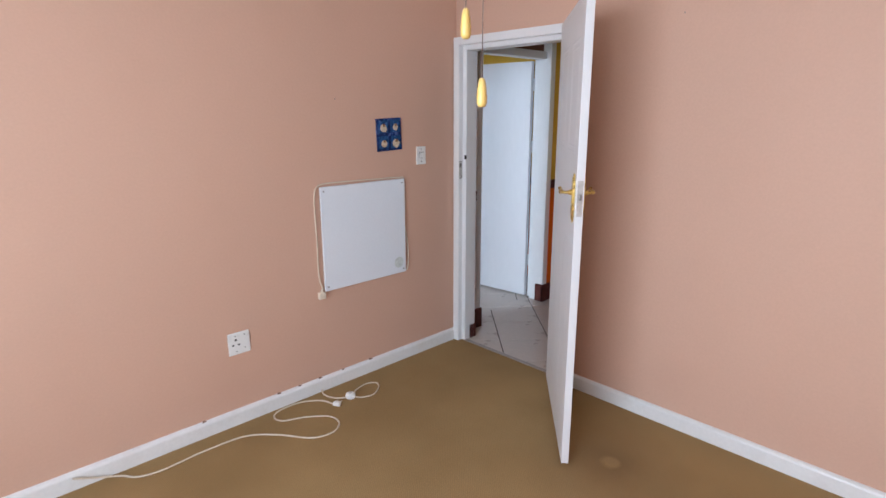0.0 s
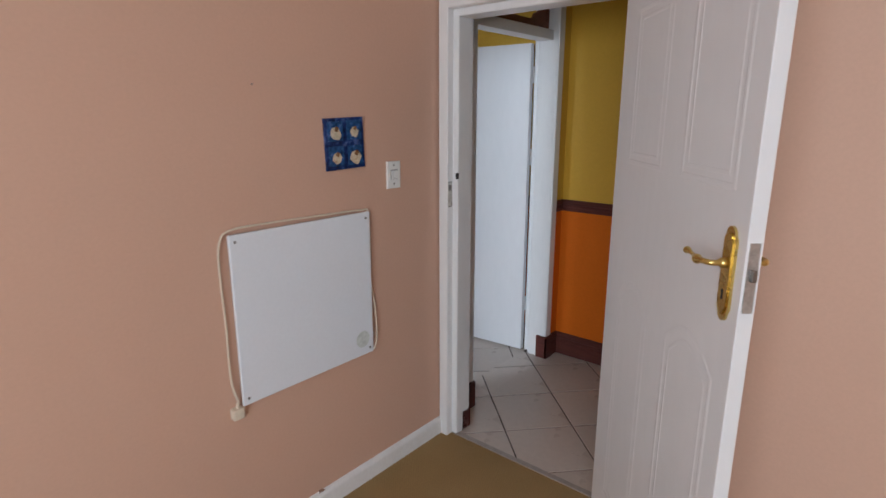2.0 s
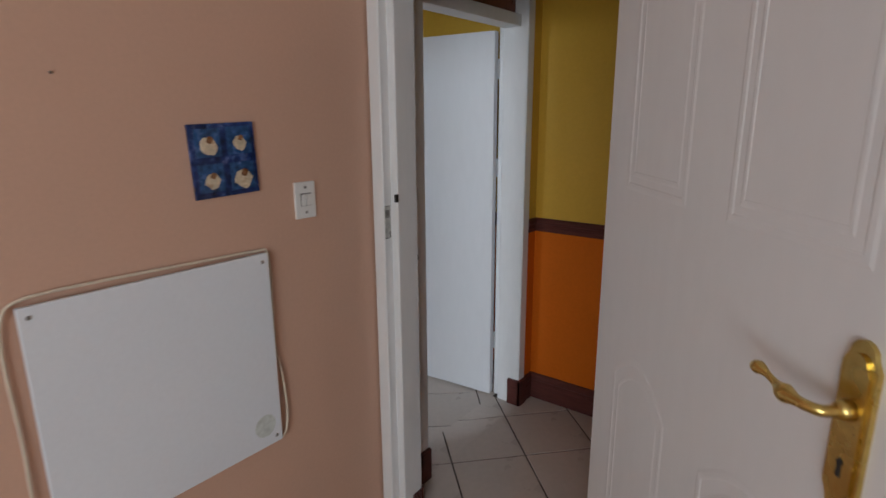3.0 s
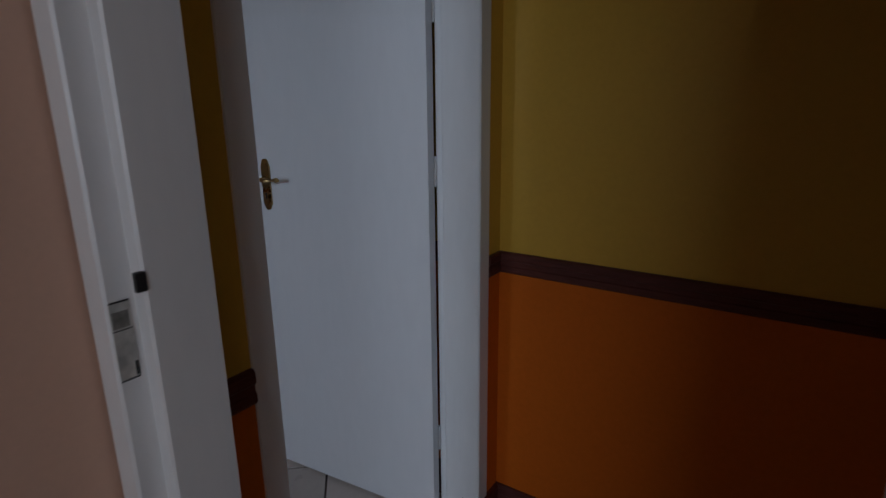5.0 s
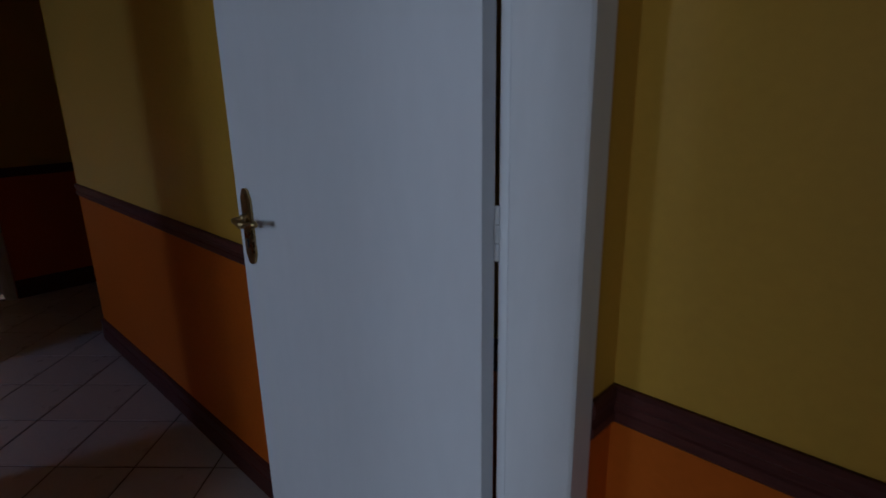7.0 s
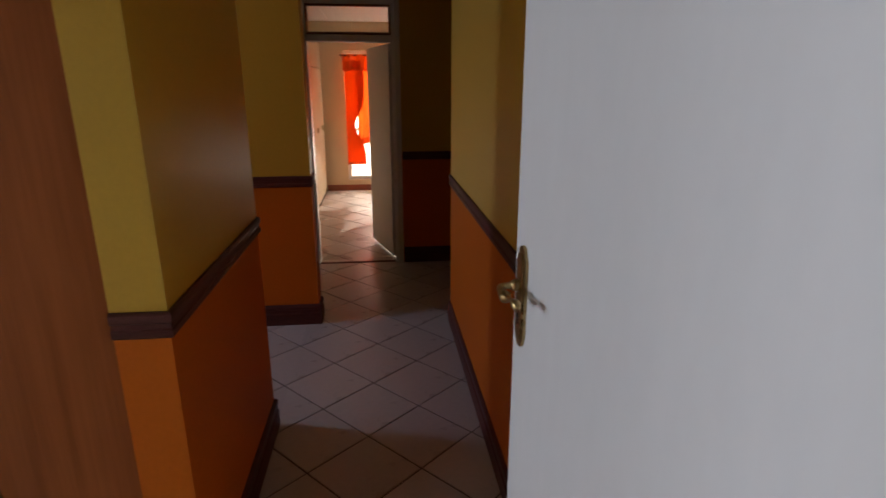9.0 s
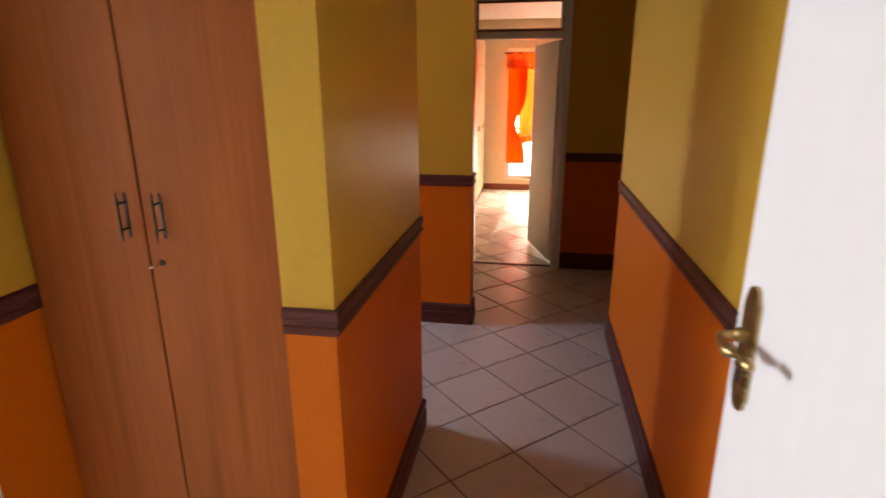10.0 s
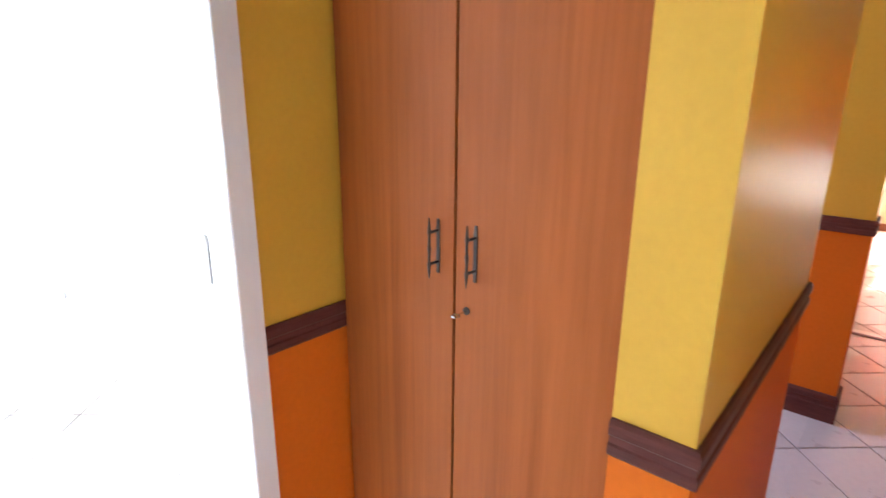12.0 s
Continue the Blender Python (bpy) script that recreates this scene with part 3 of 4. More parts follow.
for path, side in RUNS:
    moulding("baseboard", path, SKIRT_P, DADO, "dark brown stained wooden skirting on the tiled floor", side)
# short skirting returns in the door linings
moulding("baseboard", [(0.09, 0.12), (0.09, 0.055)], [(0, 0), (0.012, 0), (0.012, 0.1), (0, 0.105)], DADO, "short brown skirting return in the doorway", -1)
moulding("baseboard", [(NIB_X + 0.007, OB1 - 0.054), (NIB_X + 0.007, OB1 + 0.02)], [(0, 0), (0.014, 0), (0.014, 0.148), (0, 0.152)], DADO, "short brown skirting return beside the door", -1)
moulding("baseboard", [(NIB_X + 0.007, OB0 - 0.02), (NIB_X + 0.007, OB0 + 0.04)], [(0, 0), (0.014, 0), (0.014, 0.148), (0, 0.152)], DADO, "short brown skirting return beside the door", -1)
moulding("baseboard", [(NIB_X - 0.06, OB1 - 0.04), (NIB_X + 0.02, OB1 - 0.04)], [(0, 0), (0.014, 0), (0.014, 0.148), (0, 0.152)], DADO, "short brown skirting return beside the door", -1)
ROOM_SK = [(0, 0), (0.02, 0), (0.02, 0.068), (0.016, 0.077), (0.008, 0.083), (0, 0.085)]
room_skirting = moulding("baseboard", [(0, -4.3), (0, 0), (0.011, 0)], ROOM_SK, SKIRT, "chipped white painted skirting along the carpet", -1)
moulding("baseboard", [(0.924, -0.03), (4.3, -0.03), (4.3, -4.3)], ROOM_SK, SKIRT, "chipped white painted skirting along the carpet", -1)

# bathroom doorway
door_3 = thing("door_3", pose(-0.33, -0.717, 0, 0, 0, 180), "white frame of the bathroom doorway", "door frame", "", "structure")
bm = bmesh.new()
frame_sweep(bm, [(-0.06, -0.015), (-0.004, -0.015), (0, -0.011), (0, 0.126), (-0.004, 0.13), (-0.03, 0.13), (-0.03, 0.05), (-0.06, 0.05)], 0.80, 2.06)
frame_c = part("door_frame", bm, GLOSS, door_3)
part("strike_plate", one_box(0.7972, 0.8005, 0.098, 0.118, 1.19, 1.31), STEEL, frame_c, "worn steel strike plate")

# far doorway with a glazed fanlight and its leaf opened inwards
door_4 = thing("door_4", pose(FX, 0.145, 0, 0, 0, 90), "white bedroom door standing open under a glazed fanlight", "door", "", "structure")
bm = bmesh.new()
frame_sweep(bm, [(-0.045, -0.015), (0, -0.015), (0.004, -0.011), (0.03, 0.02), (0.03, 0.152), (-0.04, 0.152), (-0.04, 0.05), (-0.045, 0.05)], 0.79, 2.36)
part("door_frame", bm, GLOSS, door_4)
part("transom_bar", one_box(0.03, 0.76, -0.01, 0.12, 2.024, 2.08, 0.004), GLOSS, door_4)
bm = bmesh.new()
for q in ((0.03, 0.76, 0.03, 0.07, 2.0805, 2.105), (0.03, 0.76, 0.03, 0.07, 2.312, 2.33), (0.03, 0.045, 0.03, 0.07, 2.105, 2.312), (0.742, 0.76, 0.03, 0.07, 2.105, 2.312)):
    box(bm, *q)
part("fanlight_frame", bm, FRET, door_4, "dark brown fanlight frame")
pane = part("pane", one_box(0.045, 0.742, 0.048, 0.052, 2.105, 2.312), GLASS, door_4)
pane.visible_shadow = False
leaf_d = thing("door_leaf", pose(0.775, 0.153, 0, 0, 0, 106), "", "")
leaf_d.parent = door_4
part("door_panel", one_box(0, 0.76, 0, 0.04, 0.02, 2.02, 0.002), LEAF, leaf_d)

# ---- cupboard ----
cup = thing("built_in_cupboard", pose(-1.435, -0.322, 0, 0, 0, 90), "tall cherry veneer cupboard built in beside the bathroom door", "cupboard")
part("body", one_box(-0.392, 0.394, 0.0205, 0.58, 0.06, CEIL - 0.004), CHERRY, cup)
part("plinth", one_box(-0.392, 0.394, 0.05, 0.5, 0.0, 0.06), CHERRY, cup)


def bail_handle(parent, x, z):
    """A black wrought handle: two posts and a spiked bar that stands off the door; a slim dark strip on the door stands
    in for the bar's shadow.
    """
    bm = bmesh.new()
    prism(bm, [(-0.003, -0.062), (0.003, -0.062), (0.005, -0.036), (0.004, 0.0), (0.005, 0.036), (0.003, 0.062), (-0.003, 0.062), (-0.005, 0.036), (-0.004, 0.0), (-0.005, -0.036)], -0.003, 0.0, 0, Matrix.Translation((x, 0, z)))
    h = part("handle", bm, IRON, parent, "black wrought handle with a spiked bar")
    for s in (-1, 1):
        bm = bmesh.new()
        sweep(bm, [(x, -0.003, z + s * 0.036), (x, -0.031, z + s * 0.036)], 0.0032, 8)
        part("post", bm, IRON, h)
    bm = bmesh.new()
    sweep(bm, [(x, -0.031, z + o) for o in (-0.068, -0.05, -0.036, -0.03, -0.008, 0.0, 0.008, 0.03, 0.036, 0.05, 0.068)],
          [0.001, 0.0028, 0.0045, 0.003, 0.003, 0.0045, 0.003, 0.003, 0.0045, 0.0028, 0.001], 8)
    part("bar", bm, IRON, h, "", True)


for x0, x1, hx in ((-0.38, -0.0035, -0.047), (0.0035, 0.393, 0.057)):
    bm = bmesh.new()
    box(bm, x0, x1, 0.0, 0.02, 0.07, CEIL - 0.008, 0.0015)
    d = part("door", bm, CHERRY, cup)
    bail_handle(d, hx, 1.305)
    if hx > 0:
        bm = bmesh.new()
        lathe(bm, [(0.009, 0), (0.009, 0.003), (0.006, 0.004)], 12, Matrix.Translation((0.036, 0, 1.172)) @ pose(0, 0, 0, 90))
        k_ob = part("lock", bm, IRON, d)
        bm = bmesh.new()
        sweep(bm, [(0.036, -0.003, 1.172), (0.036, -0.03, 1.172)], 0.002, 6)
        sweep(bm, [(0.036 + 0.009 * math.cos(a), -0.038 - 0.009 * math.sin(a), 1.172) for a in [i * math.pi / 5 for i in range(11)]], 0.0022, 6)
        part("key", bm, CHROME, k_ob, "small steel key left in the lock")

# ---- bedroom things ----
heater = thing("panel_heater", pose(0, -0.799, 0.923, 0, 0, 90), "square white wall panel heater with loose flex", "heater")
bm = bmesh.new()
box(bm, -0.304, 0.306, -0.028, -0.014, -0.304, 0.304, 0.003)
part("board", bm, PANEL, heater)
for sx in (-1, 1):
    for sz in (-1, 1):
        bm = bmesh.new()
        lathe(bm, [(0.005, 0), (0.005, 0.002), (0.003, 0.004)], 10, Matrix.Translation((sx * 0.285, -0.028, sz * 0.28)) @ pose(0, 0, 0, 90))
        part("screw", bm, STEEL, heater)
        bm = bmesh.new()
        lathe(bm, [(0.008, 0), (0.008, 0.014)], 10, Matrix.Translation((sx * 0.285, -0.0005, sz * 0.28)) @ pose(0, 0, 0, 90))
        part("spacer", bm, PLASTIC, heater)
bm = bmesh.new()
lathe(bm, [(0.036, 0), (0.036, 0.0006)], 28, Matrix.Translation((0.248, -0.0281, -0.232)) @ pose(0, 0, 0, 90))
part("warning_sticker", bm, surface("pale_grey_sticker", (0.6, 0.64, 0.62), 0.4, 0.15, 30, 90, 0), heater, "round pale grey warning sticker")
bm = bmesh.new()
sweep(bm, spline([(-0.318, -0.02, -0.29), (-0.335, -0.012, -0.2), (-0.333, -0.01, 0.0), (-0.337, -0.01, 0.18), (-0.33, -0.012, 0.28), (-0.29, -0.011, 0.317), (-0.15, -0.01, 0.321), (0.1, -0.01, 0.316), (0.27, -0.01, 0.311),
                  (0.317, -0.01, 0.29), (0.32, -0.008, 0.1), (0.318, -0.008, 0.0), (0.333, -0.012, -0.1), (0.338, -0.016, -0.22), (0.325, -0.018, -0.29), (0.3, -0.012, -0.311)], 6), 0.0038, 8)
part("flex", bm, CABLE, heater, "cream flex looped round the board", True)
bm = bmesh.new()
box(bm, -0.345, -0.305, -0.03, -0.001, -0.345, -0.305, 0.005)
sweep(bm, [(-0.325, -0.016, -0.31), (-0.322, -0.018, -0.285)], [0.008, 0.005], 8)
part("connector", bm, CABLE, heater)

pic = thing("picture_tile", pose(0, -0.588, 1.5, 0, -2.0, 90), "blue glazed tile picture of four pale shells hung on the wall", "picture")
part("backing", one_box(-0.095, 0.095, -0.01, -0.001, -0.097, 0.097, 0.002), GLAZE_BLUE, pic)
rs = random.Random(4)
GLAZE_BROWN = surface("brown_glaze_stroke", (0.2, 0.085, 0.03), 0.3, 0.5, 60, 90, 0.1)
for cx, cz, rx in ((-0.045, 0.048, 0.024), (0.046, 0.05, 0.019), (-0.046, -0.044, 0.021), (0.046, -0.046, 0.026)):
    bm = bmesh.new()
    box(bm, cx - 0.036, cx + 0.036, -0.0115, -0.0098, cz - 0.037, cz + 0.037)
    f = part("field", bm, GLAZE_SKY, pic)
    bm = bmesh.new()
    out = []
    for i in range(18):
        a = 2 * math.pi * i / 18
        r = rx * (1 + 0.12 * rs.uniform(-1, 1)) * (1.0 if math.sin(a) < 0.3 else 1.0 - 0.25 * math.sin(a))
        out.append((cx + r * math.cos(a), cz - 0.006 + r * 1.15 * math.sin(a)))
    prism(bm, out, -0.0115, -0.0145)
    part("shell", bm, GLAZE_SHELL, f)
    bm = bmesh.new()
    prism(bm, [(cx + rx * (0.15 + 0.38 * math.cos(a) + 0.1 * math.sin(3 * a)), cz + rx * (0.3 + 0.42 * math.sin(a))) for a in [i * math.pi / 5 for i in range(10)]], -0.0145, -0.016)
    part("shell_mark", bm, GLAZE_BROWN, f)

sw = thing("light_switch", pose(0, -0.329, 1.36, 0, 0, 90), "white two-lever wall light switch", "light switch")
part("plate", one_box(-0.0385, 0.0385, -0.009, 0, -0.057, 0.057, 0.003), PLASTIC, sw)
# dark grey puts the shade of the gaps round the rockers into the colour
part("recess", one_box(-0.02, 0.02, -0.0105, -0.0085, -0.018, 0.022, 0.0005), surface("switch_recess_shade", (0.2, 0.19, 0.18), 0.4, 0.05, 5, 40, 0), sw)
for x in (-0.0095, 0.0095):
    bm = bmesh.new()
    prism(bm, [(-0.0078, -0.0155), (0.0078, -0.0155), (0.0078, 0.0195), (-0.0078, 0.0195)], -0.0105, -0.014, 0, Matrix.Translation((x, 0, 0)) @ pose(0, 0, 0, 4))
    part("rocker", bm, PLASTIC, sw)
for z in (-0.038, 0.04):
    bm = bmesh.new()
    lathe(bm, [(0.0042, 0), (0.0042, 0.0012), (0.003, 0.002)], 10, Matrix.Translation((0, -0.009, z)) @ pose(0, 0, 0, 90))
    part("screw", bm, STEEL, sw)

so = thing("wall_socket", pose(0, -1.631, 0.455, 0, 0, 90), "white three-pin wall socket with switch", "socket")
part("plate", one_box(-0.058, 0.058, -0.009, 0, -0.06, 0.06, 0.003), PLASTIC, so)
for x, z, r in ((-0.018, 0.022, 0.0062), (-0.034, -0.006, 0.0052), (-0.003, -0.006, 0.0052)):
    bm = bmesh.new()
    lathe(bm, [(r, 0), (r, 0.0012)], 12, Matrix.Translation((x, -0.009, z)) @ pose(0, 0, 0, 90))
    part("pin_hole", bm, BLACK, so)
part("rocker", one_box(0.022, 0.037, -0.0125, -0.0085, -0.012, 0.02, 0.001), PLASTIC, so)
for x, z in ((-0.018, 0.042), (-0.018, -0.042), (0.03, 0.042), (0.03, -0.03)):
    bm = bmesh.new()
    lathe(bm, [(0.0035, 0), (0.0035, 0.001)], 8, Matrix.Translation((x, -0.009, z)) @ pose(0, 0, 0, 90))
    part("screw", bm, STEEL, so)


# trailing flex with plugs on the carpet
flex = thing("trailing_flex", pose(0.014, 0.01, 0), "cream electric flex looped over the carpet with two plugs", "cable")
bm = bmesh.new()
sweep(bm, spline([(0.026, -2.45, 0.07), (0.026, -2.36, 0.03), (0.05, -2.27, 0.006), (0.106, -2.22, 0.004), (0.134, -2.12, 0.004), (0.122, -1.93, 0.004), (0.139, -1.72, 0.004), (0.247, -1.59, 0.004), (0.393, -1.48, 0.004), (0.425, -1.37, 0.004),
                  (0.372, -1.297, 0.004), (0.281, -1.30, 0.004), (0.194, -1.40, 0.004), (0.14, -1.51, 0.004), (0.068, -1.52, 0.004), (0.03, -1.455, 0.004), (0.035, -1.335, 0.004), (0.1, -1.24, 0.004), (0.185, -1.215, 0.008)], 6), 0.0042, 8)
part("cord", bm, CABLE, flex, "", True)
bm = bmesh.new()
sweep(bm, spline([(0.185, -1.08, 0.01), (0.14, -1.02, 0.006), (0.118, -0.93, 0.004), (0.15, -0.88, 0.004), (0.205, -0.9, 0.004), (0.255, -0.98, 0.004), (0.235, -1.05, 0.005), (0.2, -1.085, 0.01)], 6), 0.0042, 8)
part("cord", bm, CABLE, flex, "", True)
bm = bmesh.new()
sweep(bm, spline([(0.019, -1.185, 0.02), (0.05, -1.19, 0.005), (0.12, -1.175, 0.005), (0.17, -1.14, 0.01), (0.185, -1.11, 0.012)], 6), 0.0042, 8)
part("cord", bm, CABLE, flex, "", True)
sq = Matrix.Translation((0.205, -1.2, 0.0)) @ pose(0, 0, 0, 0, 0, 30)
bm = bmesh.new()
box(bm, -0.022, 0.022, -0.014, 0.014, 0.0, 0.022, 0.005)
for sx in (-0.011, 0.011):
    sweep(bm, [(sx, 0.012, 0.011), (sx, 0.034, 0.012)], 0.0028, 6)
bm.transform(sq)
part("two_pin_plug", bm, PLASTIC, flex, "white two-pin plug")
bm = bmesh.new()
lathe(bm, [(0.026, 0.0), (0.03, 0.004), (0.03, 0.02), (0.024, 0.028), (0.012, 0.031)], 8, pose(0.185, -1.094, 0.0, 0, 0, 20))
plug = part("three_pin_plug", bm, PLASTIC, flex, "white faceted three-pin plug")
bm = bmesh.new()
lathe(bm, [(0.012, 0.0305), (0.0115, 0.0325)], 16, pose(0.185, -1.094, 0.0))
part("plug_cap", bm, surface("grey_plug_cap", (0.5, 0.48, 0.45), 0.4, 0.05, 9, 40, 0), plug)

# turned pulls on cords from the ceiling
for x, y, z in ((1.897, -1.85, 1.671), (1.869, -1.87, 1.805)):
    pull = thing("ceiling_pull_cord", pose(x, y, z), "turned pale yellow wooden pull hanging on a brown cord", "pull cord", "ceiling pull cords")
    bm = bmesh.new()
    lathe(bm, [(0.003, 0.029), (0.0055, 0.027), (0.0075, 0.021), (0.0095, 0.007), (0.0108, -0.008), (0.0104, -0.021), (0.008, -0.0275), (0.005, -0.029)][::-1], 16)
    part("knob", bm, PINE, pull, "", True)
    bm = bmesh.new()
    sweep(bm, [(0, 0, 0.02), (0.0004, 0, (CEIL - z) / 2), (0, 0, CEIL - z)], 0.0011, 6)
    part("cord", bm, CORD, pull)

# dark threshold in the far doorway
tagged(new("trim_threshold", mesh_of("trim_threshold", one_box(FX - 0.06, FX - 0.02, 0.176, 0.904, -0.003, 0.006, 0.002), [DADO])), "dark threshold strip across the far doorway", "threshold", "", "structure")

# ---- far bedroom ----
UNIT_Y = -0.1
for i in range(6):
    x1 = -5.48 - i * 0.6
    u = thing("wardrobe_unit", pose(x1, UNIT_Y, 0, 0, 0, 180), "cream lacquered built-in wardrobe unit with two doors", "wardrobe", "wardrobes of the far bedroom")
    part("body", one_box(0.0, 0.598, 0.021, 0.59, 0.0, 2.3), UNIT, u)
    for a, b, hx in ((0.003, 0.297, 0.26), (0.301, 0.595, 0.34)):
        d = part("door", one_box(a, b, 0.0, 0.02, 0.08, 1.9, 0.002), UNIT, u)
        part("handle", one_box(hx - 0.008, hx + 0.008, -0.02, -0.0005, 1.02, 1.09, 0.004), UNIT, d)
    part("top_door", one_box(0.003, 0.595, 0.0, 0.02, 1.92, 2.29, 0.002), UNIT, u)

win = thing("window_1", pose(-9.2, 0.25, -0.03, 0, 0, 90), "low bright bedroom window in a pale frame", "window", "", "structure")
bm = bmesh.new()
for q in ((0, 1.6, 0.05, 0.1, 0.2, 0.26), (0, 1.6, 0.05, 0.1, 2.17, 2.23), (0, 0.06, 0.05, 0.1, 0.26, 2.17), (1.54, 1.6, 0.05, 0.1, 0.26, 2.17), (0.77, 0.83, 0.05, 0.1, 0.26, 2.17), (0.06, 0.77, 0.05, 0.1, 1.0, 1.04), (0.83, 1.54, 0.05, 0.1, 1.0, 1.04)):
    box(bm, *q)
part("window_frame", bm, GLOSS, win)
for a, b in ((0.06, 0.77), (0.83, 1.54)):
    for z0, z1 in ((0.26, 1.0), (1.04, 2.17)):
        g = part("pane", one_box(a, b, 0.073, 0.077, z0, z1), GLASS, win)
        g.visible_shadow = False


def cloth(name, grid, mat, parent, label):
    """A hanging sheet through a grid of points, rows from top to bottom."""
    bm = bmesh.new()
    vs = [[bm.verts.new(p) for p in row] for row in grid]
    for a, b in zip(vs, vs[1:]):
        for i in range(len(a) - 1):
            bm.faces.new((a[i], a[i + 1], b[i + 1], b[i]))
    ob = part(name, bm, mat, parent, label, True)
    sol = ob.modifiers.new("thickness", "SOLIDIFY")
    sol.thickness = 0.004
    return ob


curtain = thing("curtain", pose(-9.11, 0.24, -0.26, 0, 0, 90), "orange and yellow curtain tied back at the low window", "curtain")
rows = []
for j in range(25):
    z = 2.3 - 1.6 * j / 24
    gather = math.exp(-((z - 1.32) / 0.25) ** 2)
    w = 0.3 * (1 - 0.55 * gather)
    rows.append([(0.02 + w * i / 40, 0.02 * math.sin(i * 1.3 + 0.4 * math.sin(j)) * (1 - 0.5 * gather) - 0.01 * math.sin(j * 0.5), z) for i in range(41)])
cloth("side_drape", rows, CURTAIN, curtain, "orange gathered side drape")
rows = []
for j in range(21):
    t = j / 20
    z = 2.2 - 1.0 * t
    right = 1.55 - 0.5 * t ** 2.2
    sag = 0.22 * t
    rows.append([(0.2 + (right - 0.2) * i / 50, 0.05 + 0.018 * math.sin(i * 0.9 + j * 0.05), z - sag * (1 - i / 50) * 0.4 + 0.32 * t * (i / 50) ** 1.5 * 0.5) for i in range(51)])
cloth("swag", rows, SHEER, curtain, "yellow translucent swag drawn to the side")
cloth("swag_border", [[(x, y - 0.004, z - 0.035 * j) for x, y, z in rows[-1]] for j in range(4)], CURTAIN, curtain, "orange border along the swag")
rows = [[(0.0 + 1.7 * i / 80, -0.02 + 0.02 * math.sin(i * 0.85), 2.4 - 0.24 * j / 4 - 0.012 * abs(math.sin(i * 0.42)) * (j / 4)) for i in range(81)] for j in range(5)]
cloth("pelmet", rows, CURTAIN, curtain, "orange gathered pelmet")
bm = bmesh.new()
sweep(bm, [(-0.04, 0.0, 2.385), (1.76, 0.0, 2.385)], 0.012, 10)
part("curtain_rod", bm, FRET, curtain)
moulding("baseboard", [(-9.2, UNIT_Y), (-9.2, 3.5)], [(0, 0), (0.014, 0), (0.014, 0.09), (0, 0.095)], surface("terracotta_skirting", (0.33, 0.09, 0.04), 0.4, 0.15, 5, 40, 0.1), "terracotta skirting under the window", -1)

# ---- bathroom ----
toilet = thing("toilet", pose(-1.1, -2.72, 0, 0, 0, 180), "white ceramic toilet with cistern against the tiled wall", "toilet")
bm = bmesh.new()
lathe(bm, [(0.11, 0.0), (0.105, 0.05), (0.09, 0.16), (0.12, 0.27), (0.17, 0.36), (0.18, 0.385)], 24, Matrix.Diagonal((1, 1.25, 1, 1)))
part("bowl", bm, CERAMIC, toilet, "", True)
bm = bmesh.new()
lathe(bm, [(0.18, 0.387), (0.188, 0.392), (0.188, 0.41), (0.17, 0.42)], 24, Matrix.Diagonal((1, 1.25, 1, 1)))
part("seat", bm, CERAMIC, toilet, "", True)
part("cistern", one_box(-0.2, 0.2, 0.1, 0.27, 0.42, 0.78, 0.02), CERAMIC, toilet)
part("cistern_lid", one_box(-0.21, 0.21, 0.095, 0.275, 0.781, 0.81, 0.01), CERAMIC, toilet)
bm = bmesh.new()
sweep(bm, spline([(-0.15, 0.1, 0.7), (-0.15, 0.07, 0.7), (-0.12, 0.06, 0.7), (-0.07, 0.06, 0.69)], 4), 0.007, 8)
part("flush_lever", bm, CHROME, toilet)
# chrome tap; the dark steel colour stands in for its dark reflections
tap = thing("wall_tap", pose(-1.31, -3.0, 0.71, 0, 0, 180), "chrome wall tap with a hanging spout, dark reflections put into its colour", "tap")
bm = bmesh.new()
sweep(bm, spline([(0, 0.0, 0), (0, -0.06, 0.01), (0, -0.1, -0.01), (0, -0.105, -0.07), (0.01, -0.105, -0.14)], 5), 0.012, 10)
part("spout", bm, STEEL, tap, "", True)
bm = bmesh.new()
sweep(bm, [(0, -0.05, 0.01), (0, -0.05, 0.05), (-0.05, -0.05, 0.06)], 0.008, 8)
part("lever", bm, STEEL, tap)

cabinet = thing("wall_cabinet", pose(-1.137, -0.842, 0.86), "shallow white bathroom wall cabinet hung beside the doorway", "cabinet")
part("body", one_box(-0.42, 0.0, -0.12, 0.0, 0.0, 1.3, 0.003), GLOSS, cabinet)
for a, b in ((-0.42, -0.212), (-0.208, 0.0)):
    leaf = part("door", one_box(a, b, -0.142, -0.124, -0.012, 1.3, 0.003), GLOSS, cabinet)
    part("knob", one_box((a + b) / 2 - 0.012, (a + b) / 2 + 0.012, -0.16, -0.1425, 0.5, 0.524, 0.004), CHROME, leaf)

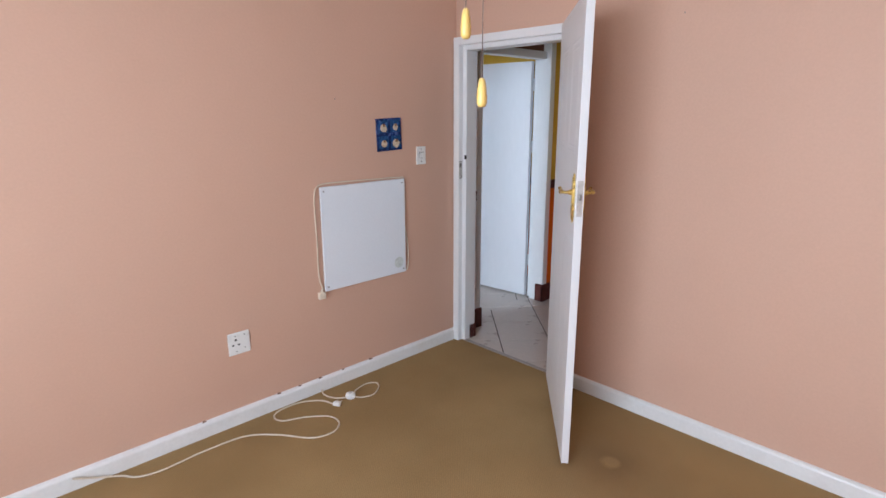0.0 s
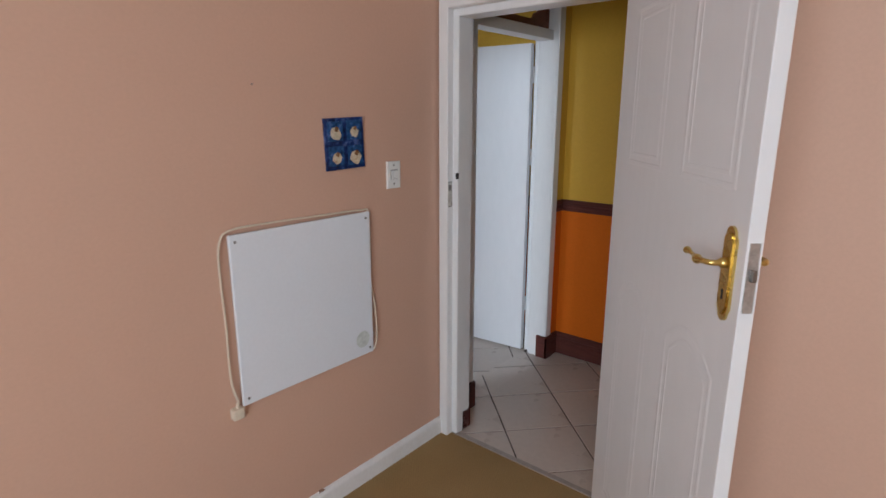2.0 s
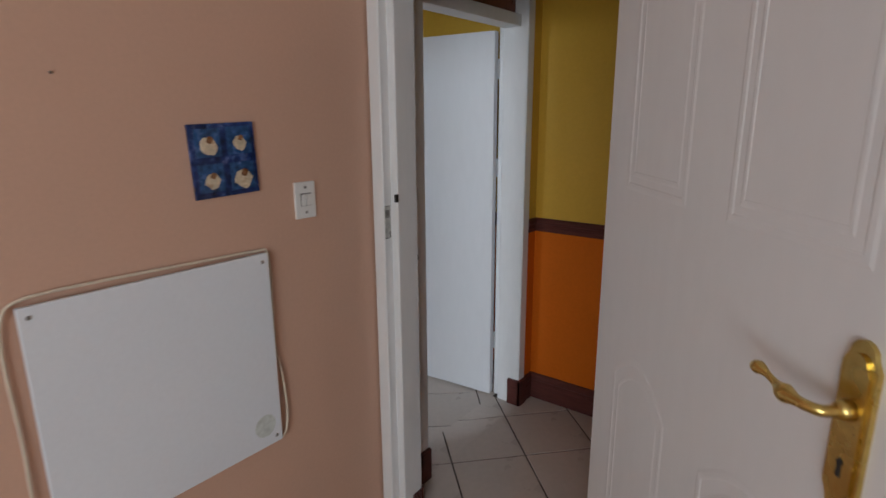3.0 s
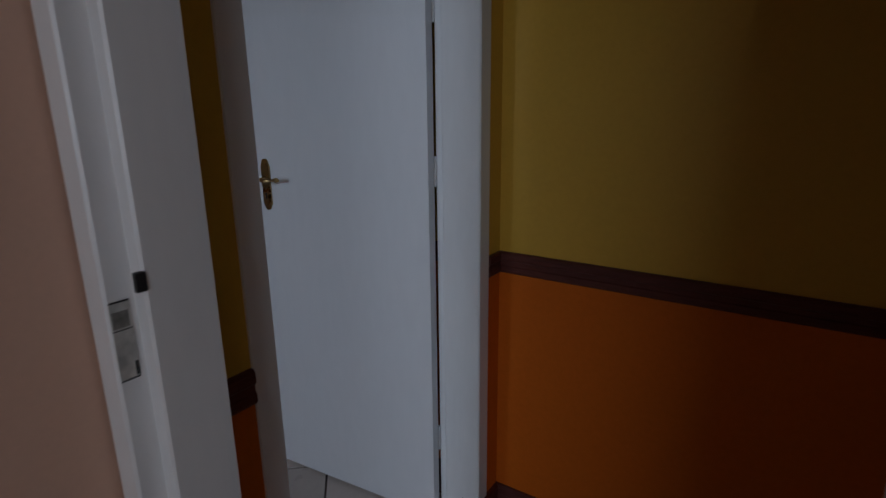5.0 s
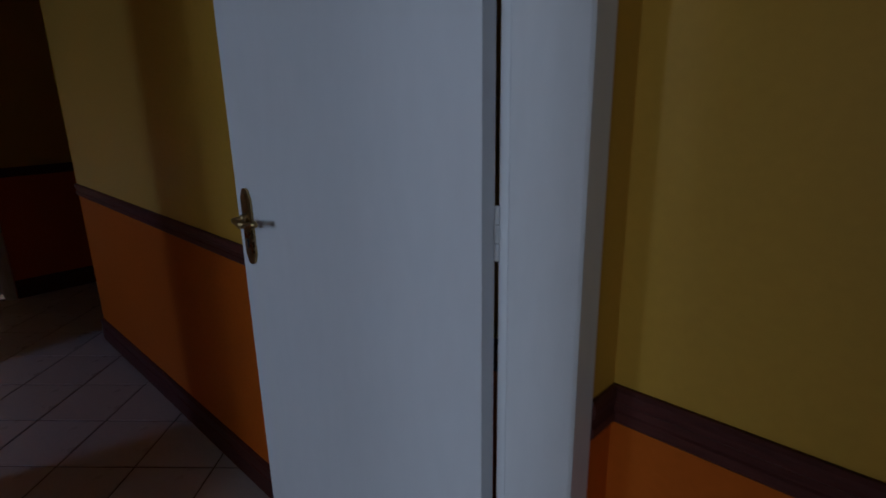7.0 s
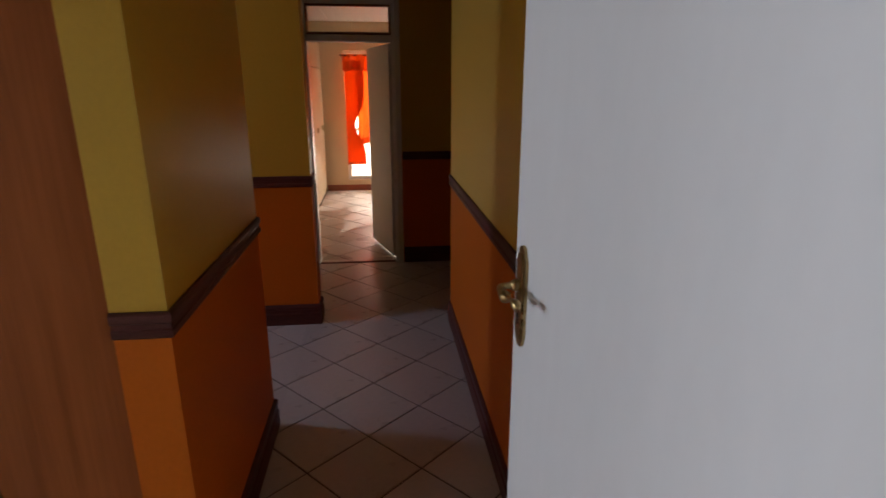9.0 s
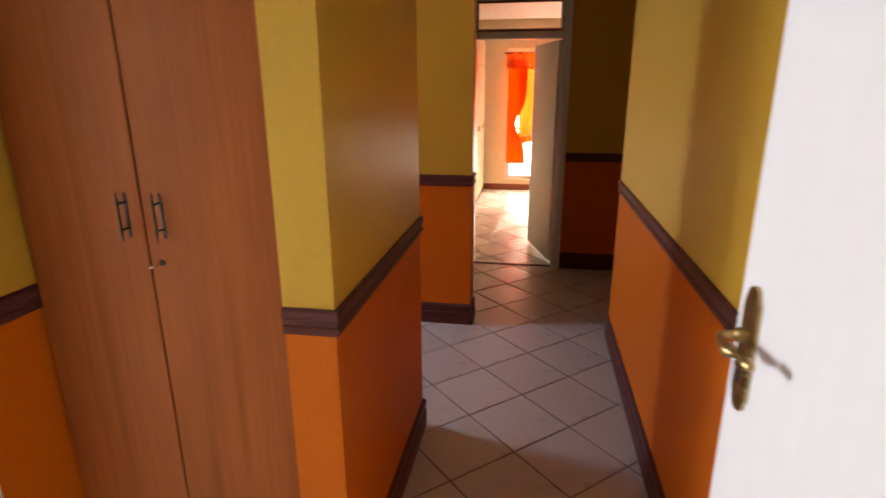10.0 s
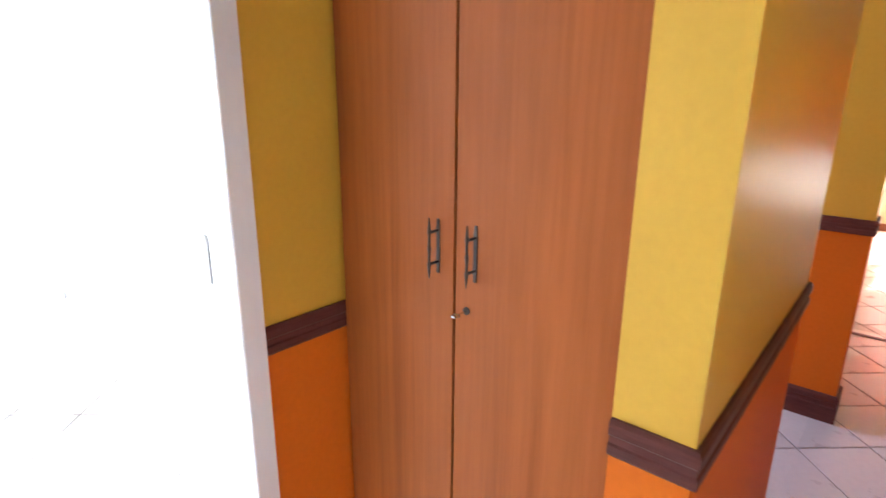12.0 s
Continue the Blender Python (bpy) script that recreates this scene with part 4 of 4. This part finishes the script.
# small marks of wear: a nail left in the wall, chips along the skirting
for x, y, z, rot in ((0, -0.962, 1.704, 90), (1.511, -0.03, 2.074, 0)):
    nail = thing("wall_nail", pose(x, y, z, 0, 0, rot), "small dark nail stuck in the peach wall", "nail")
    bm = bmesh.new()
    lathe(bm, [(0.002, -0.002), (0.002, 0.004), (0.0036, 0.0045), (0.0036, 0.0055), (0.002, 0.006)], 8, pose(0, 0, 0, 90))
    part("shank", bm, STEEL, nail)
for y, s in ((-0.788, 1.3), (-1.164, 1.0), (-1.432, 1.0), (-1.853, 0.9), (-1.3, 0.6), (-1.0, 0.7)):
    bm = bmesh.new()
    prism(bm, [(-0.012 * s, -0.002), (-0.004 * s, -0.01 * s), (0.006 * s, -0.007 * s), (0.013 * s, 0.001), (0.005 * s, 0.006), (-0.006 * s, 0.007)], 0.0, -0.0095, 0)
    chip = part("paint_chip", bm, surface("bare_chip", (0.2, 0.11, 0.07), 0.8, 0.3, 60, 90, 0.2), room_skirting)
    chip.matrix_basis = pose(0.0, y, 0.082, 0, 0, 90)

# ---- floor tiles, laid diagonally ----
TILE_H = 0.006


def clip(poly, rect):
    x0, x1, y0, y1 = rect
    for axis, lim, sign in ((0, x0, 1), (0, x1, -1), (1, y0, 1), (1, y1, -1)):
        out = []
        for i, p in enumerate(poly):
            q = poly[(i + 1) % len(poly)]
            a, b = sign * (p[axis] - lim), sign * (q[axis] - lim)
            if a >= 0:
                out.append(p)
            if a * b < 0:
                t = a / (a - b)
                out.append((p[0] + t * (q[0] - p[0]), p[1] + t * (q[1] - p[1])))
        poly = out
        if len(poly) < 3:
            return []
    return poly


def add_tile(bm, poly, cx=0.0, cy=0.0, inset=0.0025):
    c = Vector((sum(p[0] for p in poly) / len(poly), sum(p[1] for p in poly) / len(poly)))
    low = [bm.verts.new((p[0] - cx, p[1] - cy, -TILE_H)) for p in poly]
    mid = [bm.verts.new((p[0] - cx, p[1] - cy, -0.0012)) for p in poly]
    top = []
    for p in poly:
        v = Vector(p)
        v = v + (c - v).normalized() * inset
        top.append(bm.verts.new((v.x - cx, v.y - cy, 0.0)))
    n = len(poly)
    for a, b in ((low, mid), (mid, top)):
        for i in range(n):
            bm.faces.new((a[i], a[(i + 1) % n], b[(i + 1) % n], b[i]))
    bm.faces.new(top)


def lay(parent_name, rects, pitch, turn, ox, oy, joined=False):
    """Tiles over rectangles of the plan on one diagonal lattice through (ox, oy), turned a little against the walls."""
    parent = bpy.data.objects[parent_name]
    step = pitch / math.sqrt(2)
    half = (pitch - 0.0085) / math.sqrt(2)
    cs, sn = math.cos(radians(turn)), math.sin(radians(turn))
    square = [(half * cs, half * sn), (-half * sn, half * cs), (-half * cs, -half * sn), (half * sn, -half * cs)]
    bm = bmesh.new()
    add_tile(bm, square)
    full_tile = mesh_of("tile", bm, [TILE])
    bm_all = bmesh.new()
    for rect in rects:
        mx, my = (rect[0] + rect[1]) / 2 - ox, (rect[2] + rect[3]) / 2 - oy
        reach = int(((rect[1] - rect[0]) + (rect[3] - rect[2])) / 2 / step) + 3
        ci, cj = int((mx * cs + my * sn) / step), int((my * cs - mx * sn) / step)
        for i in range(ci - reach, ci + reach + 1):
            for j in range(cj - reach, cj + reach + 1):
                if (i + j) % 2 == 0:
                    continue
                cx, cy = ox + (i * cs - j * sn) * step, oy + (i * sn + j * cs) * step
                full = [(cx + u, cy + v) for u, v in square]
                poly = clip(full, rect)
                if not poly:
                    continue
                if joined:
                    add_tile(bm_all, poly)
                    continue
                if poly == full:
                    ob = new("tile", full_tile)
                else:
                    b2 = bmesh.new()
                    add_tile(b2, poly, cx, cy, 0.0003)
                    ob = new("tile", mesh_of("tile", b2, [TILE]))
                ob.parent = parent
                ob.location = (cx, cy, 0)
    if joined:
        ob = new("tiles", mesh_of("tiles", bm_all, [TILE]))
        ob.parent = parent
        tagged(ob, "", "", "", "stuff")
    else:
        bm_all.free()


lay("floor_hall", [(0.09, 0.845, 0.03, HALL_Y), (NIB_X, 3.2, HALL_Y, FAR_Y), (B_X, NIB_X, 0.298, 1.105)], 0.365, 2.0, -0.001, 0.443)
CORRIDOR = (0.359, -2.6, -3.390, 0.218)
lay("floor_corridor", [(-1.435, B_X, -0.717, FAR_Y), (-3.75, -1.435, 0.218, FAR_Y), (FX - 0.14, -3.75, -0.6, 3.0), (-3.75, -2.49, -3.1, 0.218)], *CORRIDOR)
lay("floor_corridor", [(-2.2, -0.2, -3.0, -0.717)], *CORRIDOR, True)
lay("floor_far_bedroom", [(-9.2, FX - 0.14, -0.1, 3.5)], *CORRIDOR, True)
